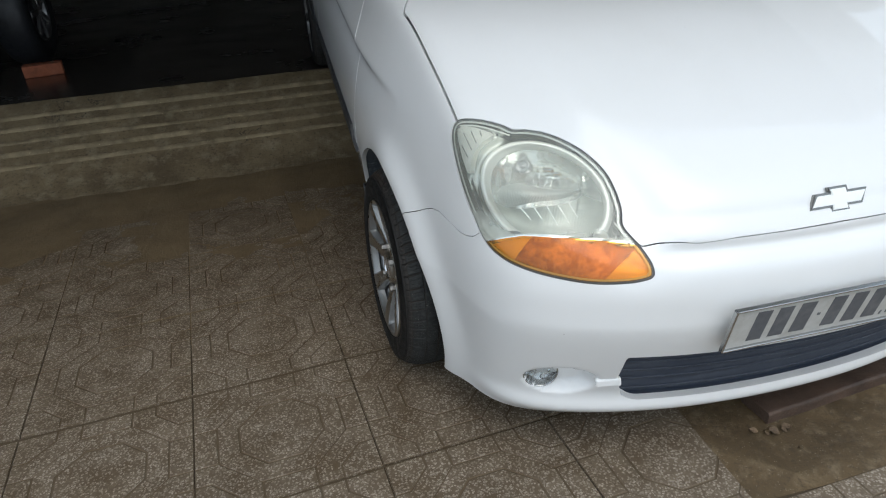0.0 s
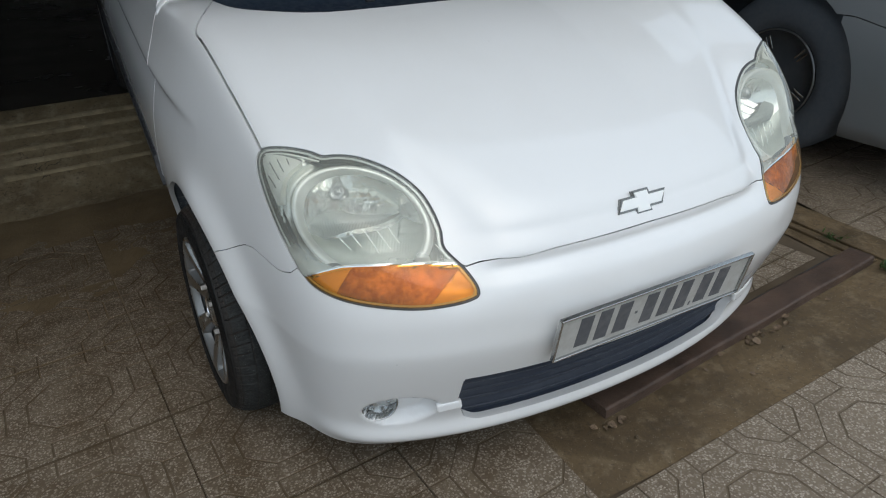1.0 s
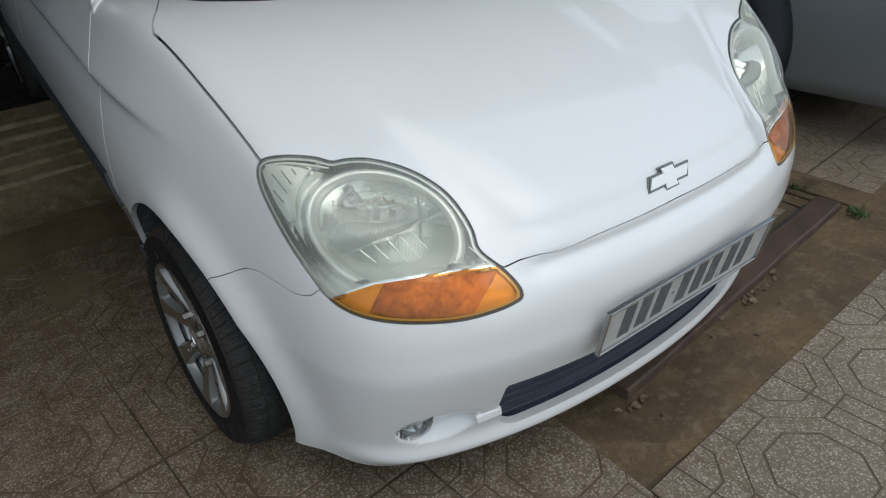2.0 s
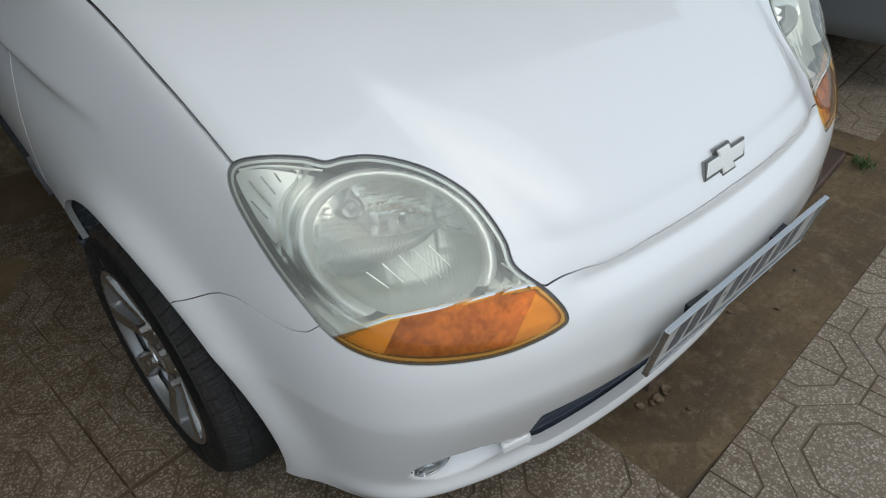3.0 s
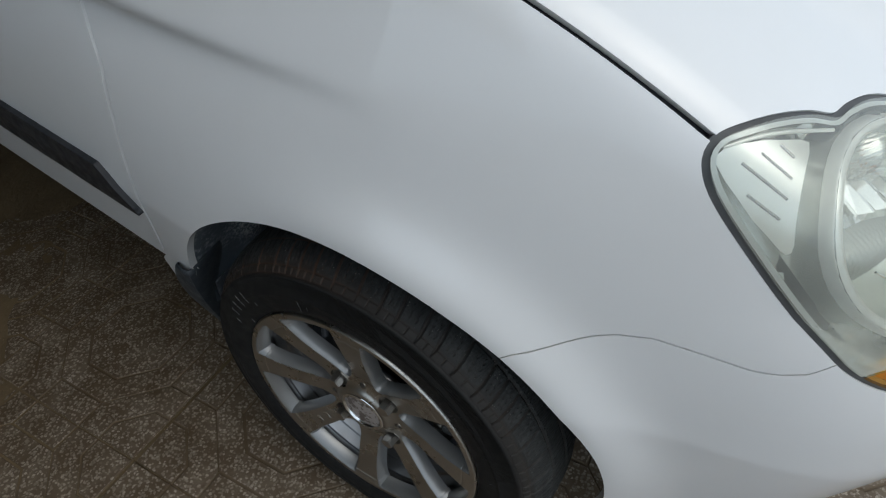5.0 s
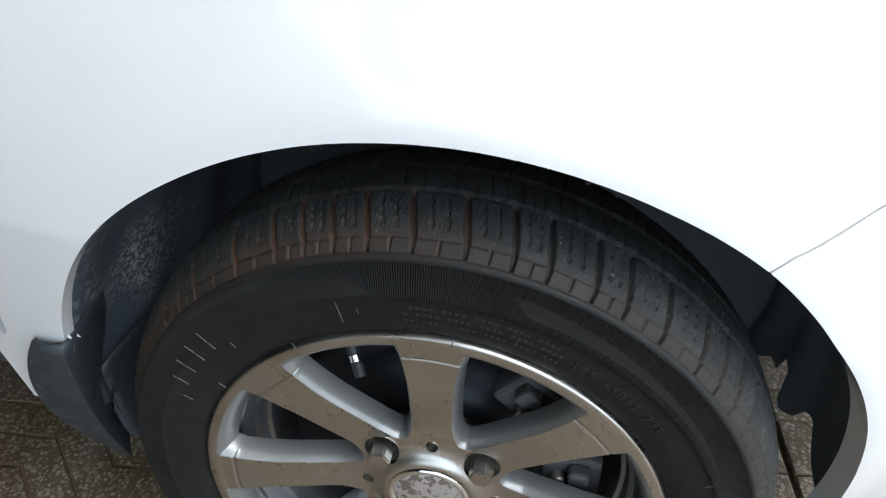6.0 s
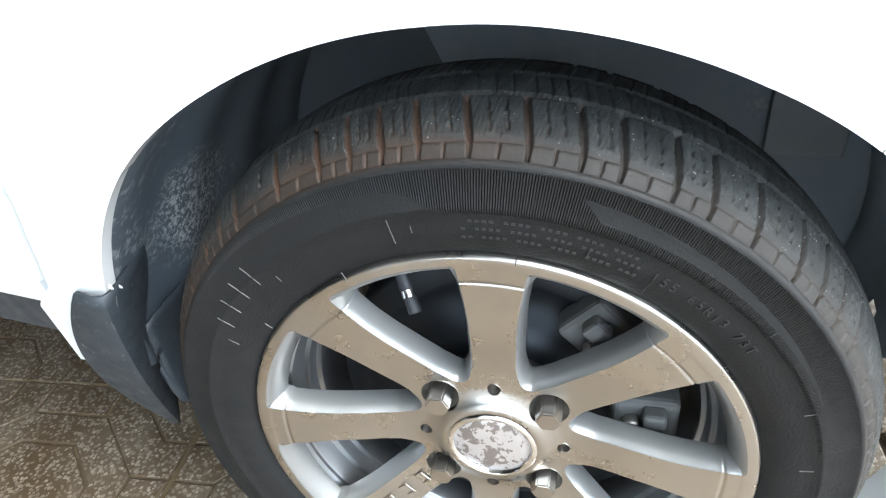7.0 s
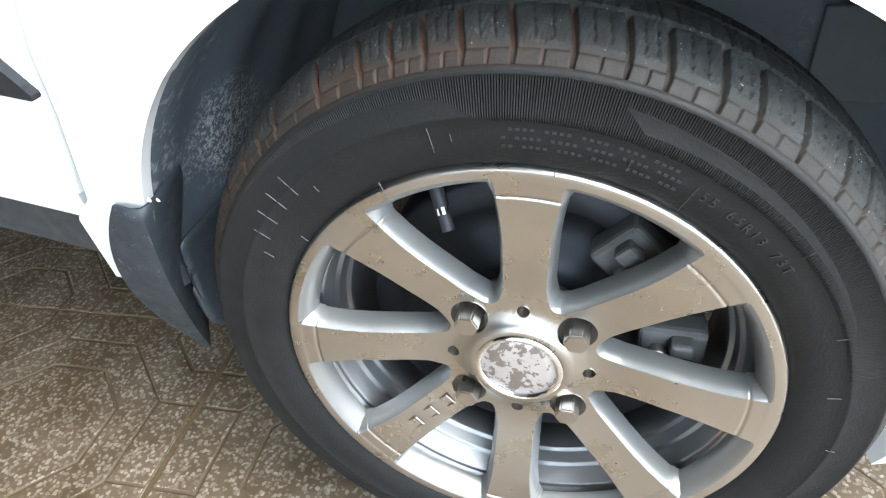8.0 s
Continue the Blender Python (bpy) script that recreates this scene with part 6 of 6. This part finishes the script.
# ---- paving: terrazzo tiles with an octagon pattern, 400 mm ----
def tile_mesh():
    """Raised fields with worn edges on a slab: octagon, ring, edge bars and corner pieces."""
    bm = bmesh.new()
    h, g, zt, zb = .1968, .0034, .0026, .0008
    t = math.tan(radians(22.5))

    def octagon(ap):
        return [(ap, -ap * t), (ap, ap * t), (ap * t, ap), (-ap * t, ap), (-ap, ap * t), (-ap, -ap * t), (-ap * t, -ap), (ap * t, -ap)]

    def inset(ring, d):
        """The ring, counter-clockwise, with every side moved inwards by d."""
        out = []
        for i, q in enumerate(ring):
            e1 = (Vector(q) - Vector(ring[i - 1])).normalized()
            e2 = (Vector(ring[(i + 1) % len(ring)]) - Vector(q)).normalized()
            n1, n2 = Vector((-e1.y, e1.x)), Vector((-e2.y, e2.x))
            out.append(Vector(q) + (n1 + n2) * (d / (1 + n1.dot(n2))))
        return out

    def field(outer, inner=None):
        n = len(outer)
        up = [bm.verts.new((*q, zt)) for q in inset(outer, g)]
        rim = [bm.verts.new((*q, zt - .0006)) for q in inset(outer, g - .0009)]
        low = [bm.verts.new((*q, zb)) for q in inset(outer, g - .0022)]
        for i in range(n):
            j = (i + 1) % n
            bm.faces.new((low[i], low[j], rim[j], rim[i])).material_index = 1
            bm.faces.new((rim[i], rim[j], up[j], up[i]))
        if inner is None:
            bm.faces.new(up)
            return
        tin = [bm.verts.new((*q, zt)) for q in inset(inner, -g)]
        lin = [bm.verts.new((*q, zb)) for q in inset(inner, .0022 - g)]
        for i in range(n):
            j = (i + 1) % n
            bm.faces.new((up[i], up[j], tin[j], tin[i]))
            bm.faces.new((tin[i], tin[j], lin[j], lin[i])).material_index = 1

    a1, a2, w, b, c0 = .0965, .146, .0575, .113, .165
    e = h + g
    field(octagon(a1))
    field(octagon(a2), octagon(a1))
    for k in range(4):
        c, s = round(math.cos(k * math.pi / 2)), round(math.sin(k * math.pi / 2))
        turn = lambda pts: [(x * c - y * s, x * s + y * c) for x, y in pts]
        field(turn([(a2, -w), (e, -w), (e, w), (a2, w)]))
        # a bent band round the octagon's slanting side, then the corner's own piece
        field(turn([(a2, w), (e, w), (e, b), (c0, b), (b, c0), (b, e), (w, e), (w, a2)]))
        field(turn([(c0, b), (e, b), (e, e), (b, e), (b, c0)]))
    base = [bm.verts.new((x, y, zb)) for x, y in ((-.199, -.199), (.199, -.199), (.199, .199), (-.199, .199))]
    foot = [bm.verts.new((v.co.x, v.co.y, -.03)) for v in base]
    bm.faces.new(base).material_index = 1
    for i in range(4):
        bm.faces.new((foot[i], foot[(i + 1) % 4], base[(i + 1) % 4], base[i]))
    bmesh.ops.recalc_face_normals(bm, faces=bm.faces)
    me = bpy.data.meshes.new("tile")
    bm.to_mesh(me)
    bm.free()
    me.materials.append(M_TILE)
    me.materials.append(M_GROOVE)
    return me


TILE = tile_mesh()
paving = tagged(new("pavement"), "dirty brown terrazzo paving tiles with octagon relief", "pavement", "", "structure")


def cut_tile(m, planes):
    bm = bmesh.new()
    bm.from_mesh(TILE)
    bmesh.ops.transform(bm, verts=bm.verts, matrix=m)
    for co, no in planes:
        bmesh.ops.bisect_plane(bm, geom=bm.verts[:] + bm.edges[:] + bm.faces[:], plane_co=co, plane_no=no, clear_outer=True)
    bmesh.ops.transform(bm, verts=bm.verts, matrix=m.inverted())
    me = bpy.data.meshes.new("tile")
    bm.to_mesh(me)
    bm.free()
    me.materials.append(M_TILE)
    me.materials.append(M_GROOVE)
    return me


rt = random.Random(8)
REST_V, REST_F, REST_M = [], [], []


def lay(origin, deg, cols, rows, allow, stretch=False):
    c, s = math.cos(radians(deg)), math.sin(radians(deg))
    for i in cols:
        for j in rows:
            u, v = (i + .5) * .4, (j + .5) * .4
            long_ = 1.02 if stretch and j in (0, 1) else 1.0
            if stretch and j >= 0:
                v += .02 * min(j + .5, 2)
            x, y = origin[0] + u * c - v * s, origin[1] + u * s + v * c
            planes = allow(x, y)
            if planes is None:
                continue
            m = Matrix.Translation((x, y, rt.uniform(-.0012, .0012))) @ Euler((rt.uniform(-.003, .003), rt.uniform(-.003, .003), radians(deg))).to_matrix().to_4x4() @ Matrix.Diagonal((1, long_, 1, 1)) @ Matrix.Rotation(rt.choice((0, 1, 2, 3)) * math.pi / 2, 4, "Z")
            if math.hypot(x + .3, y - .3) > 2.35 and not planes:
                k = len(REST_V)
                REST_V.extend(m @ v.co for v in TILE.vertices)
                REST_F.extend(tuple(k + i for i in f.vertices) for f in TILE.polygons)
                REST_M.extend(f.material_index for f in TILE.polygons)
                continue
            ob = new("tile", cut_tile(m, planes) if planes else TILE)
            ob.matrix_world = m
            ob.parent = paving


def inner_ok(x, y):
    """Tiles of the forecourt: up to the ramp, beside and behind the cement strip."""
    if y > 2.25:
        return None
    if x > .1 and y < -.2:
        return None
    if x > -.36 and y < .30:
        if x < -.05:
            return [((-.130, 0, 0), (1, 0, 0))]
        if x < .1 or y < .05:
            return None
    if x > .1 and y < .75:
        if x < 1.3:
            return [((.035, .268, 0), (.106, -1, 0)), ((1.275, .4, 0), (1, 0, 0))]
        return [((1.468, .48, 0), (-1, .17, 0)), ((1.47, .25, 0), (.106, -1, 0))]
    return []


def street_ok(x, y):
    if x < -.36:
        return None
    return [((-.126, 0, 0), (-1, 0, 0))] if x < .1 else []


lay((-.437, .302), 5.5, range(-15, 16), range(-7, 5), inner_ok, True)
lay((-.040, -.051), 3.2, range(-1, 17), range(-7, 0), street_ok)
rest = mesh_of("tiles", REST_V, REST_F, False)
rest.materials.append(M_TILE)
rest.materials.append(M_GROOVE)
rest.polygons.foreach_set("material_index", REST_M)
part("tiles_beyond", rest, None, paving, "the same paving farther out", "", "stuff")
